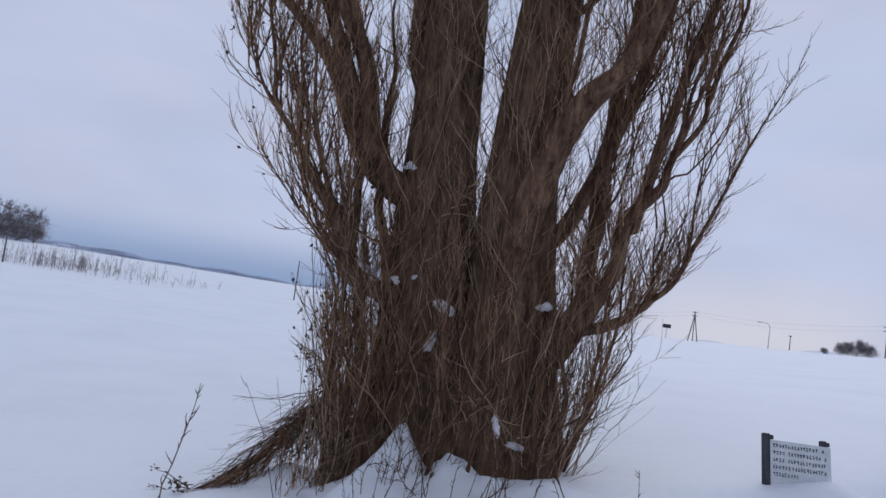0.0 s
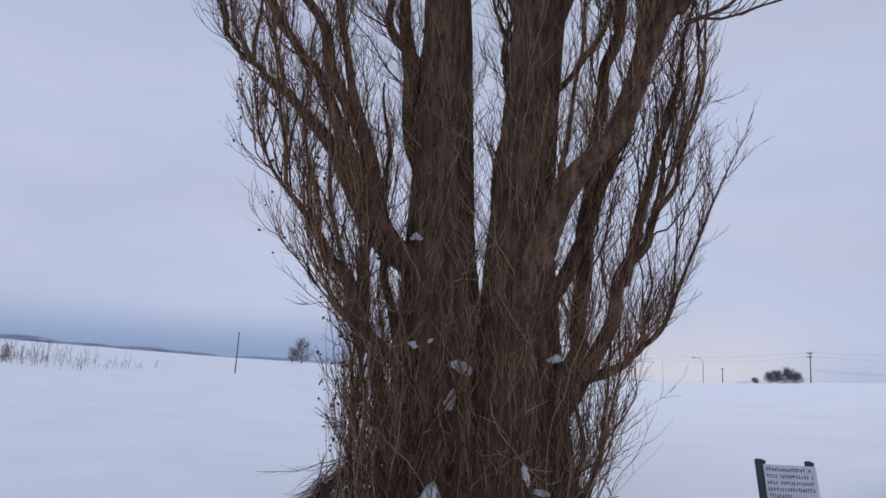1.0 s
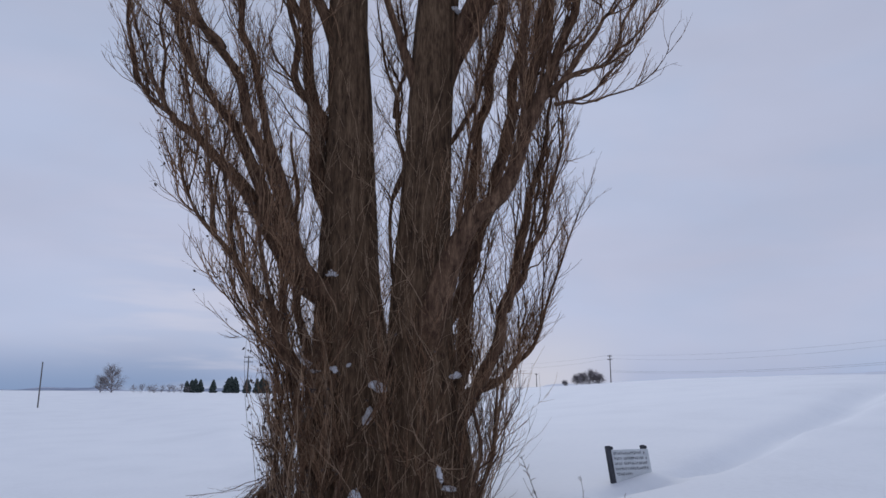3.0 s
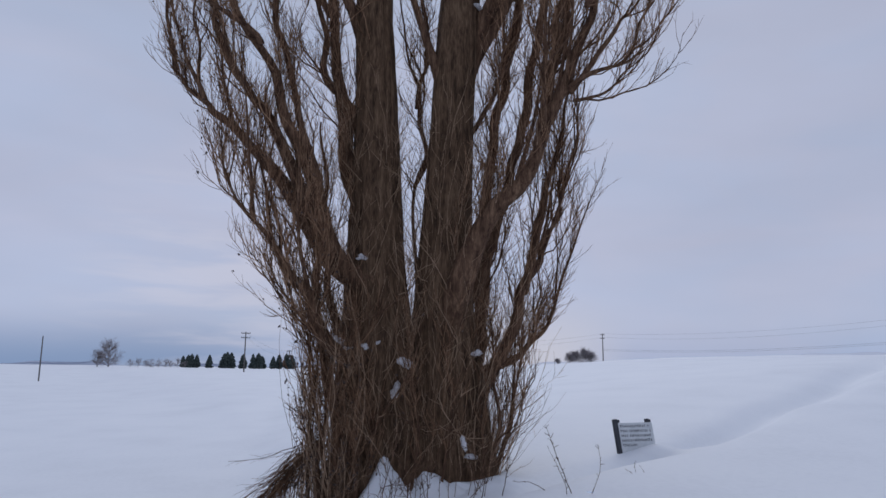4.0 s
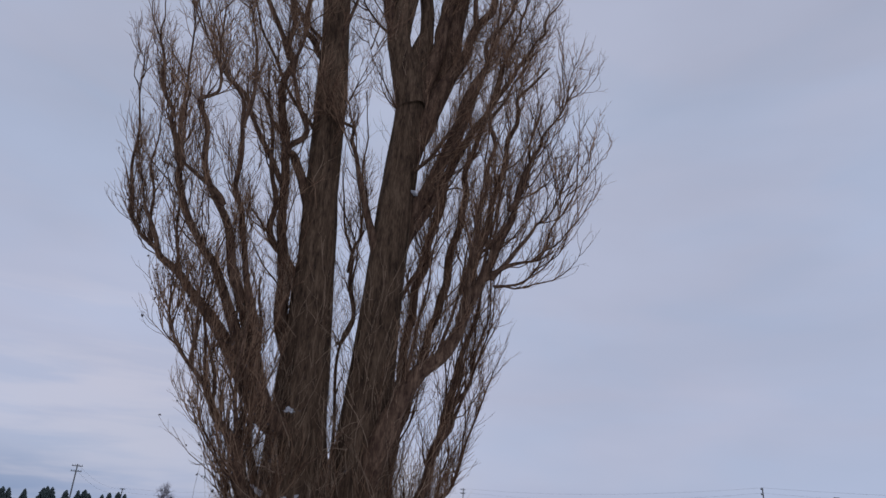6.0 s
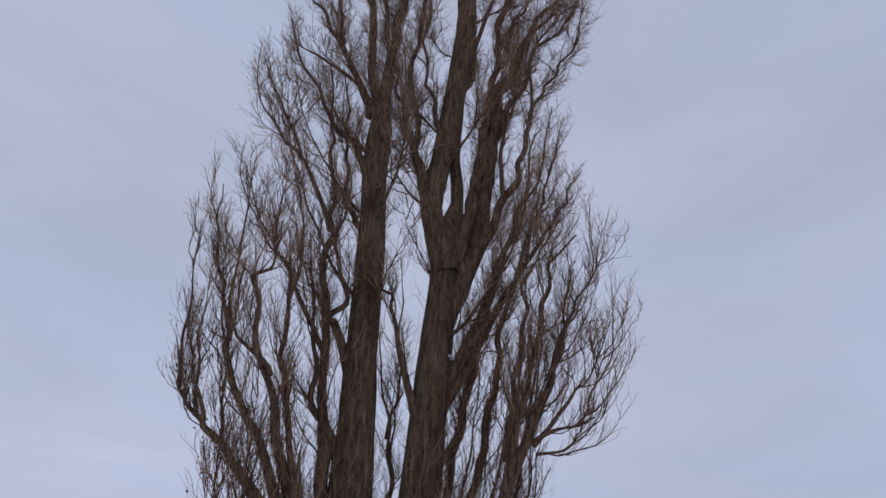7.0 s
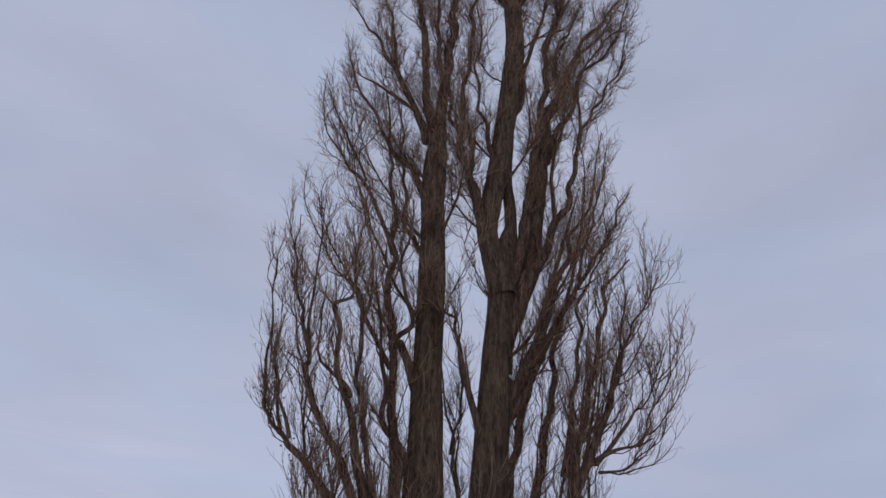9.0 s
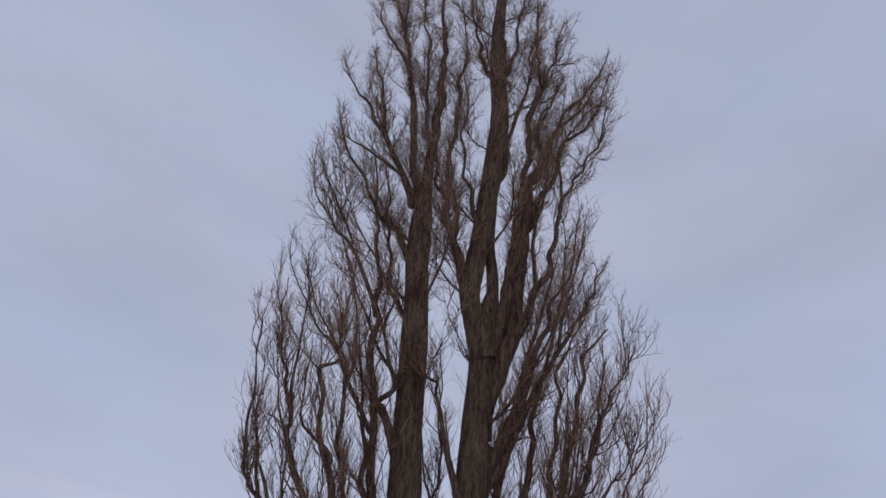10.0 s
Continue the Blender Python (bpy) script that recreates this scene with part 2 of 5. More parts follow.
def tubes(points, radii, sides=3, rib=None):
    """Tapered tubes along n lines of k places: (n, k, 3) and (n, k). rib: a radius factor for each ring and side."""
    P, R = np.asarray(points, float), np.asarray(radii, float)
    n, k, _ = P.shape
    T = np.gradient(P, axis=1)
    T /= np.linalg.norm(T, axis=2, keepdims=True) + 1e-9
    mean = np.abs(T.mean(axis=1))
    ref = np.eye(3)[np.argmin(mean, axis=1)][:, None, :]
    U = np.cross(T, ref)
    U /= np.linalg.norm(U, axis=2, keepdims=True) + 1e-9
    V = np.cross(T, U)
    a = np.arange(sides) * 2 * np.pi / sides
    rr = R[:, :, None] * (1.0 if rib is None else rib)
    ring = P[:, :, None, :] + rr[..., None] * (np.cos(a)[None, None, :, None] * U[:, :, None, :] + np.sin(a)[None, None, :, None] * V[:, :, None, :])
    idx = np.arange(n * k * sides).reshape(n, k, sides)
    nxt = np.roll(idx, -1, axis=2)
    quads = np.stack([idx[:, :-1], nxt[:, :-1], nxt[:, 1:], idx[:, 1:]], axis=-1)
    return ring.reshape(-1, 3), quads.reshape(-1, 4)


def join(pieces):
    """Several (verts, quads) as one."""
    verts, quads, off = [], [], 0
    for v, q in pieces:
        verts.append(v)
        quads.append(q + off)
        off += len(v)
    return np.concatenate(verts), np.concatenate(quads)


def spline(ctrl, k):
    """k places on a smooth line through the control rows."""
    c = np.asarray(ctrl, float)
    c = np.vstack([2 * c[0] - c[1], c, 2 * c[-1] - c[-2]])
    m = len(c) - 3
    u = np.linspace(0, m - 1e-6, k)
    i = u.astype(int)
    f = (u - i)[:, None]
    p0, p1, p2, p3 = c[i], c[i + 1], c[i + 2], c[i + 3]
    return 0.5 * (2 * p1 + (p2 - p0) * f + (2 * p0 - 5 * p1 + 4 * p2 - p3) * f ** 2 + (3 * p1 - p0 - 3 * p2 + p3) * f ** 3)


def unit(v):
    return v / (np.linalg.norm(v, axis=-1, keepdims=True) + 1e-9)


def grow(rng, start, way, length, k, up, wiggle):
    """Lines that set out along way and bend upwards, wavering."""
    p, d = np.array(start, float), unit(np.array(way, float))
    step = (np.asarray(length, float) / (k - 1))[:, None]
    lines = [p]
    for _ in range(k - 1):
        d = unit(d + np.array([0, 0, up]) + rng.normal(0, wiggle, d.shape))
        p = p + d * step
        lines.append(p)
    return np.stack(lines, axis=1)


def sprout(rng, lines, each, lo, hi, angle, axis, bias):
    """Where children leave their parents: places, directions and the parents' numbers."""
    n, k, _ = lines.shape
    who = np.repeat(np.arange(n), each)
    s = rng.uniform(lo, hi, len(who)) * (k - 1)
    i = np.minimum(s.astype(int), k - 2)
    f = (s - i)[:, None]
    a, b = lines[who, i], lines[who, i + 1]
    at = a + (b - a) * f
    t = unit(b - a)
    out = at - axis
    out[:, 2] = 0
    side = rng.normal(0, 1, at.shape) + bias * unit(out)
    side -= (side * t).sum(axis=1, keepdims=True) * t
    th = np.radians(rng.uniform(angle[0], angle[1], len(who)))[:, None]
    return at, np.cos(th) * t + np.sin(th) * unit(side), who, s / (k - 1)


def box(bm, size, at, turn=0.0, bevel=0.0):
    made = bmesh.ops.create_cube(bm, size=1.0, matrix=Matrix.Translation(at) @ Matrix.Rotation(turn, 4, "Z") @ Matrix.Diagonal((*size, 1)))
    if bevel:
        edges = {e for v in made["verts"] for e in v.link_edges}
        bmesh.ops.bevel(bm, geom=list(edges), offset=bevel, segments=2, affect="EDGES")


def rod(bm, a, b, r0, r1, sides=10):
    a, b = Vector(a), Vector(b)
    m = Matrix.Translation((a + b) / 2) @ (b - a).to_track_quat("Z", "Y").to_matrix().to_4x4()
    bmesh.ops.create_cone(bm, cap_ends=True, segments=sides, radius1=r0, radius2=r1, depth=(b - a).length, matrix=m)


# ---- the ground: a snowfield that swells to the east, and the ploughed bank along the road ----
BANK_AT, BANK_WAY = np.array([-1.3, 2.7]), np.array([0.8, 0.6])
TREE = np.array([0.2, 8.0, 0.0])


def step(lo, hi, v):
    f = np.clip((v - lo) / (hi - lo), 0, 1)
    return f * f * (3 - 2 * f)


def ripple(x, y):
    return (0.5 * np.sin(0.9 * x + 0.4 * np.sin(0.7 * y)) * np.sin(0.6 * y + 1.1) + 0.35 * np.sin(0.31 * x - 0.47 * y + 2.0) + 0.25 * np.sin(2.1 * x + 0.8 * y) * np.sin(1.7 * y - 0.6 * x))


def height(x, y):
    """The snow's height at places of the plan."""
    x, y = np.asarray(x, float), np.asarray(y, float)
    d, a = np.hypot(x, y), np.arctan2(x, y)
    swell = np.interp(a, [-3.2, -1.2, -0.7, -0.52, -0.38, -0.07, 0.14, 0.22, 0.30, 0.37, 0.44, 0.52, 0.66, 0.85, 1.1, 1.6, 3.2], [0.0, 2.2, 1.6, 0.7, 0.05, -0.5, -0.4, 0.0, 0.5, 1.1, 1.75, 2.15, 2.5, 2.7, 1.4, 0.0, 0.0])
    near = np.interp(x, [-46, -30, -9, -3, 0.2, 1.5, 3.0, 4.6, 12, 30], [-0.35, -1.4, -1.3, -1.15, -0.47, -0.22, -0.08, -0.02, 0.05, 0.2])
    f = step(np.interp(a, [-0.7, -0.42, -0.30, -0.15], [72, 60, 60, 14]), np.interp(a, [-0.7, -0.42, -0.30, -0.15], [122, 130, 130, 85]), d)
    field = near * (1 - f) + swell * f
    field = field - 0.045 * np.clip(d - 158, 0, 800) * step(158, 230, d)
    field = field + ripple(x, y) * (0.014 + step(10, 60, d) * 0.03)
    s = (x - BANK_AT[0]) * BANK_WAY[0] + (y - BANK_AT[1]) * BANK_WAY[1]
    o = (x - BANK_AT[0]) * BANK_WAY[1] - (y - BANK_AT[1]) * BANK_WAY[0]
    o = o + 0.16 * np.sin(0.45 * s) + 0.06 * np.sin(1.1 * s + 1)
    crest = np.interp(s, [-40, -6, -1, 1, 4, 6, 8.2, 12, 14, 18.7, 24, 33, 50, 57, 63, 75, 95], [0.15, 0.15, 0.12, 0.04, 0.03, 0.10, 0.14, 0.23, 0.32, 0.50, 0.81, 1.42, 2.3, 2.6, 2.5, 1.4, 0.5])
    crest = crest + 0.02 * np.sin(0.8 * s + 0.5)
    wide = np.interp(s, [-10, 3, 8, 20, 60], [1.5, 1.35, 0.8, 1.6, 3.5])
    lee = np.exp(-(np.clip(-o, 0, None) / wide) ** 2)
    rim = step(7, 12, s) * (1 - step(45, 75, s)) * np.exp(-(np.clip(-o - 3.5, 0, None) / 8.0) ** 2)
    level = field + (crest - 0.06 - field) * rim * (o < 0)
    road = crest * (0.5 + 0.5 * np.exp(-(np.clip(o, 0, None) / 6.0) ** 2)) - 0.06 * (np.sqrt(np.clip(o, 0, 5) ** 2 + 2.2) - 1.48)
    away = np.clip(step(12, 45, o) + step(70, 110, s) * (o > 0), 0, 1)
    road = road * (1 - away) + field * away
    z = np.where(o < 0, level + (crest - level) * lee, road)
    ditch = -np.interp(s, [0.5, 3, 5, 7.4, 8.8, 11, 14, 30, 60], [0.0, 0.09, 0.20, 0.27, 0.31, 0.36, 0.38, 0.42, 0.0]) * np.exp(-((o + 0.75 * wide + 0.2) / np.where(o > -0.75 * wide - 0.2, 0.30 * wide + 0.1, 0.34 * wide + 0.12)) ** 2)
    drift = 0.38 * np.exp(-(((x - 4.95) / 0.50) ** 2 + ((y - 8.36) / 0.34) ** 2))
    return z + ditch + drift


def ground_at(x, y):
    return float(height(x, y))


RINGS = np.concatenate([np.linspace(0.05, 30, 170), np.geomspace(30.3, 1400, 90)])
SPOKES = 480
ga = np.arange(SPOKES) * 2 * np.pi / SPOKES
gx, gy = 2.0 + RINGS[:, None] * np.sin(ga), 5.0 + RINGS[:, None] * np.cos(ga)
gi = np.arange(gx.size).reshape(gx.shape)
gq = np.stack([gi[:-1], np.roll(gi, -1, 1)[:-1], np.roll(gi, -1, 1)[1:], gi[1:]], axis=-1)
ground = part("ground", mesh_of("ground", np.stack([gx, gy, height(gx, gy)], axis=-1), gq[..., ::-1], SNOW), SNOW)
tagged(ground, "smooth deep white snow over rolling farmland and a roadside bank", "snow", kind="structure")


def hills(name, lo, hi, far, tops, mat, label):
    """A far ridge between two bearings."""
    rng = np.random.default_rng(5)
    a = np.linspace(lo, hi, 160)
    base = np.interp(a, [r[0] for r in tops], [r[1] for r in tops])
    top = far * np.tan(np.radians(base + 0.10 * np.sin(a * 37) + 0.06 * np.sin(a * 91 + 1) + rng.normal(0, 0.015, a.shape)))
    rows = [(0.55, -60 + 0 * top), (0.8, -25 + 0.3 * (top + 25)), (1.0, top), (1.25, top * 0.3 - 30)]
    v = np.stack([np.stack([far * f * np.sin(a), far * f * np.cos(a), z], axis=-1) for f, z in rows])
    i = np.arange(v.shape[0] * v.shape[1]).reshape(v.shape[:2])
    q = np.stack([i[:-1, :-1], i[:-1, 1:], i[1:, 1:], i[1:, :-1]], axis=-1)
    return tagged(part(name, mesh_of(name, v, q[..., ::-1], mat), mat), label, "hills", kind="structure")


hills("backdrop_hills", -1.5, 0.25, 2600, [(-1.5, 1.0), (-0.8, 0.6), (-0.6, 0.15), (-0.45, -0.2), (-0.3, -0.4), (0.25, -0.8)], HAZED_HILL, "far wooded hills with patches of snow, painted blue with haze")
hills("backdrop_snow_hills", 0.15, 1.6, 2900, [(0.15, -0.8), (0.35, -0.15), (0.6, 0.35), (0.8, 0.9), (1.0, 1.7), (1.6, 2.5)], HAZED_SNOW_HILL, "far snow-covered hills, painted pale with haze")


# ---- the poplar ----
AXIS = np.array([0.55, 8.1, 0.0])
poplar = thing("poplar_tree", TREE, "old twin-stemmed bare poplar with dense upright branches standing in snow", "tree")
rng = np.random.default_rng(11)


def bark_ribs(k, sides, tall, around, amp, seed):
    """Vertical furrows, as a radius factor for each ring and side of a stem."""
    rib = np.empty((k, sides))
    for i in range(k):
        for j in range(sides):
            b = 2 * math.pi * j / sides
            p = Vector((math.cos(b) * around, math.sin(b) * around, i / k * tall + seed))
            rib[i, j] = 1 + amp * noise.noise(p) + amp * 0.7 * noise.noise(p * 2.3) + 0.10 * noise.noise(Vector((math.cos(b), math.sin(b), i / k * 6 + seed)))
    return rib


def crown(z, east=0.0):
    """How far the crown reaches from its middle at a height; east: from -1 to 1, the bearing's share to the east."""
    west_side = np.interp(z, [0.2, 1.0, 2.6, 3.4, 4.5, 6.9, 11, 14.6, 18.4, 22.6, 25, 28.5, 31, 34], [2.3, 2.4, 2.5, 3.3, 4.0, 4.95, 5.3, 5.0, 4.6, 4.5, 4.3, 3.6, 2.4, 0.6])
    east_side = np.interp(z, [0.2, 1.0, 2.1, 3.4, 5.4, 7.0, 8.2, 10.8, 12.7, 15, 17, 20.5, 23.5, 26.0, 28, 30, 32, 35], [1.6, 2.2, 2.5, 2.9, 3.6, 4.2, 4.9, 5.2, 5.2, 4.8, 4.5, 4.9, 5.3, 5.3, 3.8, 2.8, 1.7, 0.5])
    share = 0.5 + 0.5 * np.asarray(east)
    return west_side * (1 - share) + east_side * share


def inside(lines, slack):
    """Which lines end within the crown."""
    rel = lines[:, -1] - AXIS
    flat = np.hypot(rel[:, 0], rel[:, 1])
    return flat < crown(rel[:, 2], rel[:, 0] / (flat + 1e-6)) + slack


def branching(lines, rng, density=1.0, lo=0.12, reach=1.0, slack=0.0):
    """What a limb carries: upright branches as lines with radii, and all finer twigs as (verts, quads)."""
    length = float(np.linalg.norm(np.diff(lines, axis=1), axis=2).sum())
    middle = lines[..., 2].mean()
    lace = float(step(6.5, 11.0, middle))
    density = density * (1 + 0.3 * float(step(13.0, 17.0, middle)))
    count = max(int(length * 1.7 * density), 4)
    at, way, who, s = sprout(rng, lines, count, lo, 0.93, (16 + 3 * lace, 34 + 8 * lace), AXIS, 0.35)
    ln = rng.uniform(0.9, 2.7, count) * (1.1 - 0.45 * s) * reach
    l1 = grow(rng, at, way, ln, 10, 0.20 - 0.04 * lace, 0.17)
    keep = inside(l1, slack)
    l1, ln = l1[keep], ln[keep]
    r1 = np.linspace(1, 0.2, 10)[None] * (0.0055 + 0.0068 * ln)[:, None]
    both, sizes = [lines, l1], [np.array([length]), ln]
    l2, n2 = [], []
    for group, size, per in zip(both, sizes, (2.6 + 1.0 * lace, 3.2 + 0.6 * lace)):
        at, way, who, s = sprout(rng, group, np.maximum((size * per * density).astype(int), 3), lo, 0.98, (12 + 6 * lace, 32 + 12 * lace), AXIS, 0.3)
        n = rng.uniform(0.45, 1.35, len(at)) * (1.1 - 0.4 * s) * reach * (1 - 0.22 * lace)
        l2.append(grow(rng, at, way, n, 6, 0.26 - 0.04 * lace, 0.19))
        n2.append(n)
    l2, n2 = np.concatenate(l2), np.concatenate(n2)
    keep = inside(l2, slack + 0.12)
    l2, n2 = l2[keep], n2[keep]
    r2 = np.linspace(1, 0.35, 6)[None] * (0.0055 + 0.0050 * n2)[:, None]
    at, way, who, s = sprout(rng, l2, np.maximum((n2 * (4.8 + 2.2 * lace)).astype(int), 2), 0.12, 0.97, (14 + 6 * lace, 38 + 12 * lace), AXIS, 0.25)
    n3 = rng.uniform(0.22, 0.75, len(at)) * (1.1 - 0.4 * s) * (1 - 0.3 * lace)
    l3 = grow(rng, at, way, n3, 4, 0.26 - 0.04 * lace, 0.20)
    r3 = np.linspace(1, 0.45, 4)[None] * (0.0036 + 0.0028 * n3)[:, None]
    at, way, who, s = sprout(rng, l3, 1, 0.2, 0.9, (18, 45), AXIS, 0.2)
    n4 = rng.uniform(0.10, 0.32, len(at))
    l4 = grow(rng, at, way, n4, 2, 0.25, 0.15)
    r4 = np.array([[0.0032, 0.0018]]) * np.ones((len(at), 1))
    return l1, r1, [tubes(l2, r2, 3), tubes(l3, r3, 3), tubes(l4, r4, 3)], l3


def world_to_tree(v):
    return v - TREE


def limb_part(ctrl, density=1.0, parent=poplar, lo=0.12, name="limb", reach=1.0, slack=0.0):
    """A limb through control rows of x, y, z and radius, with its branches and twigs as parts of it."""
    c = np.asarray(ctrl, float)
    back = unit(c[0, :3] - c[1, :3])
    k = max(12, int(np.linalg.norm(np.diff(c[:, :3], axis=0), axis=1).sum() * (9 if c[0, 3] > 0.09 else 5)))
    row = spline(c, k)
    r = np.maximum(row[:, 3] * np.linspace(0.95, 0.54, k), 0.005)
    wob = rng.normal(0, 1, (k, 3))
    for _ in range(9 if c[0, 3] > 0.09 else 3):
        wob[1:-1] = (wob[:-2] + wob[1:-1] * 2 + wob[2:]) / 4
    wob = wob * (2.0 if c[0, 3] > 0.09 else 1.0)
    line = row[:, :3] + wob * np.clip(0.12 - 0.6 * r[:, None], 0.05, 0.105) * np.sin(np.linspace(0, np.pi, k))[:, None] * np.array([1, 1, 0.3])
    sides = 18 if c[0, 3] > 0.09 else 8
    knots = 1 + 0.07 * rng.normal(0, 1, (1, k, sides))
    knots = (knots + np.roll(knots, 1, 1) + np.roll(knots, -1, 1)) / 3
    if sides == 18:
        knots = knots + bark_ribs(k, sides, k * 0.16, 2.6, 0.10, float(rng.uniform(0, 50)))[None] - 1
    for f in (0.45, 0.75, 0.9):
        line, r = np.vstack([line[:1] + back * c[0, 3] * 0.22, line]), np.concatenate([[c[0, 3] * (1 - f ** 2)], r])
    knots = np.concatenate([np.repeat(knots[:, :1], 3, axis=1), knots], axis=1)
    v, q = tubes(line[None], r[None], sides, knots)
    line = line[3:]
    ob = part(name, mesh_of(name, world_to_tree(v), q, LIMB_BARK), LIMB_BARK, parent)
    l1, r1, pieces, fine = branching(line[None], rng, density, lo, reach, slack)
    for i in range(len(l1)):
        v, q = tubes(l1[i:i + 1], r1[i:i + 1], 6)
        part("branch", mesh_of("branch", world_to_tree(v), q, LIMB_BARK), LIMB_BARK, ob)
    v, q = join(pieces)
    tagged(part("twig_spray", mesh_of("twig_spray", world_to_tree(v), q, TWIG), TWIG, ob), kind="stuff")
    return line, fine


def stem(ctrl, name, seed, rings=260, sides=72, amp=0.085, flare=0.0):
    row = spline(np.asarray(ctrl, float), rings)
    rib = bark_ribs(rings, sides, row[-1, 2] * 0.55, 5.5, amp, seed)
    if flare:
        b = np.arange(sides) * 2 * np.pi / sides
        low = np.exp(-np.clip(row[:, 2], 0, None) / 0.75)[:, None]
        rib = rib + low * flare * (0.45 + 0.6 * np.sin(5 * b + seed)[None] + 0.4 * np.sin(3 * b + 2 * seed)[None])
        lobes = np.sin(7 * b[None] + seed + 0.5 * np.sin(0.9 * row[:, 2:3])) + 0.6 * np.sin(11 * b[None] - seed + 0.7 * np.sin(1.3 * row[:, 2:3] + 1))
        rib = rib + 0.045 * np.exp(-np.clip(row[:, 2] - 1.5, 0, None) / 2.5)[:, None] * lobes
    v, q = tubes(row[None, :, :3], row[None, :, 3], sides, rib[None])
    part(name, mesh_of(name, world_to_tree(v), q, BARK), BARK, poplar)
    return row


stem_a = stem([(-0.26, 8.55, -0.75, 0.95), (-0.27, 8.52, 0.0, 0.80), (-0.29, 8.5, 0.9, 0.70), (-0.36, 8.48, 2.15, 0.60), (-0.43, 8.46, 3.3, 0.51), (-0.47, 8.46, 4.65, 0.45),
               (-0.51, 8.5, 6.3, 0.38), (-0.56, 8.55, 7.6, 0.355), (-0.60, 8.57, 8.9, 0.345), (-0.65, 8.58, 10.4, 0.34), (-0.73, 8.6, 12.1, 0.305),
               (-0.82, 8.63, 13.4, 0.30), (-0.89, 8.65, 14.4, 0.24), (-0.93, 8.66, 15.2, 0.14), (-0.95, 8.67, 15.9, 0.03)], "trunk", 3.0, 300, flare=0.2)
stem_b = stem([(0.86, 8.35, -0.75, 0.85), (0.83, 8.33, 0.0, 0.72), (0.79, 8.26, 1.37, 0.60), (0.74, 8.15, 2.66, 0.49), (0.75, 8.08, 4.1, 0.43), (0.83, 8.08, 5.7, 0.395),
               (0.93, 8.15, 7.35, 0.365), (1.05, 8.25, 9.0, 0.35), (1.16, 8.34, 10.4, 0.34), (1.22, 8.40, 11.3, 0.36), (1.3, 8.44, 12.2, 0.22), (1.36, 8.45, 12.9, 0.05)], "trunk", 9.0, 260, flare=0.2)
stem_b1 = stem([(1.17, 8.25, 10.46, 0.343), (0.88, 8.36, 11.78, 0.302), (0.74, 8.41, 12.5, 0.28), (0.84, 8.38, 13.46, 0.289), (0.97, 8.34, 14.5, 0.298), (1.08, 8.31, 15.6, 0.292), (1.37, 8.21, 18.86, 0.322), (1.44, 8.19, 20.32, 0.315), (1.3, 8.24, 22.87, 0.273), (1.31, 8.25, 25.04, 0.244), (1.4, 8.22, 27.48, 0.199), (1.4, 8.22, 31.17, 0.14), (1.41, 8.22, 34.94, 0.068)], "trunk", 15.0, 260, 32)
stem([(1.18, 8.38, 10.2, 0.2), (1.47, 8.41, 10.96, 0.212), (1.49, 8.46, 12.4, 0.178), (1.46, 8.51, 13.59, 0.17), (1.38, 8.59, 14.65, 0.16), (1.46, 8.6, 16.26, 0.143), (1.52, 8.63, 17.78, 0.132), (1.71, 8.61, 19.46, 0.129), (1.8, 8.63, 21.29, 0.116), (1.83, 8.67, 23.29, 0.092), (1.85, 8.7, 25.5, 0.054)], "trunk", 21.0, 200, 24)


def rooted(row, ctrl):
    """A limb's control rows, led back into the stem that carries it."""
    x, y, z, r = ctrl[0]
    gap = math.dist(row[np.argmin(np.abs(row[:, 2] - z)), :2], (x, y))
    deep = row[np.argmin(np.abs(row[:, 2] - z + 0.45 + 1.3 * gap + 1.2 * r))]
    pull = 0.75 if gap > deep[3] * 0.5 else 0.3
    base = [deep[i] + (ctrl[0][i] - deep[i]) * (1 - pull) * 0.5 for i in range(2)]
    return [(base[0], base[1], deep[2], min(r, deep[3] * 0.8))] + list(ctrl)


# the limbs that give the tree its outline, lowest first
west_low = limb_part([(-0.4, 8.15, 1.5, 0.17), (-0.72, 7.95, 1.69, 0.156), (-1.04, 7.92, 1.78, 0.146), (-1.4, 7.85, 2.11, 0.136), (-1.58, 7.78, 2.58, 0.122), (-1.89, 7.75, 2.93, 0.099), (-2.17, 7.75, 3.29, 0.077), (-2.45, 7.75, 3.67, 0.059), (-2.74, 7.75, 4.08, 0.041), (-2.94, 7.75, 4.49, 0.027), (-3.14, 7.75, 4.96, 0.018)], 2.1, reach=1.1, slack=0.35)
west_outer = limb_part([(-0.5, 8.2, 2.95, 0.25), (-1.1, 8.15, 3.2, 0.22), (-1.5, 8.13, 3.7, 0.18), (-2.2, 8.57, 4.9, 0.146), (-2.79, 8.63, 5.52, 0.105), (-3.15, 8.62, 5.88, 0.089), (-3.48, 8.59, 6.11, 0.073), (-3.74, 8.54, 6.39, 0.057), (-4.01, 8.49, 6.59, 0.041), (-4.09, 8.38, 6.88, 0.027), (-4.32, 8.32, 7.52, 0.017)], 1.8, reach=0.7, slack=0.0)
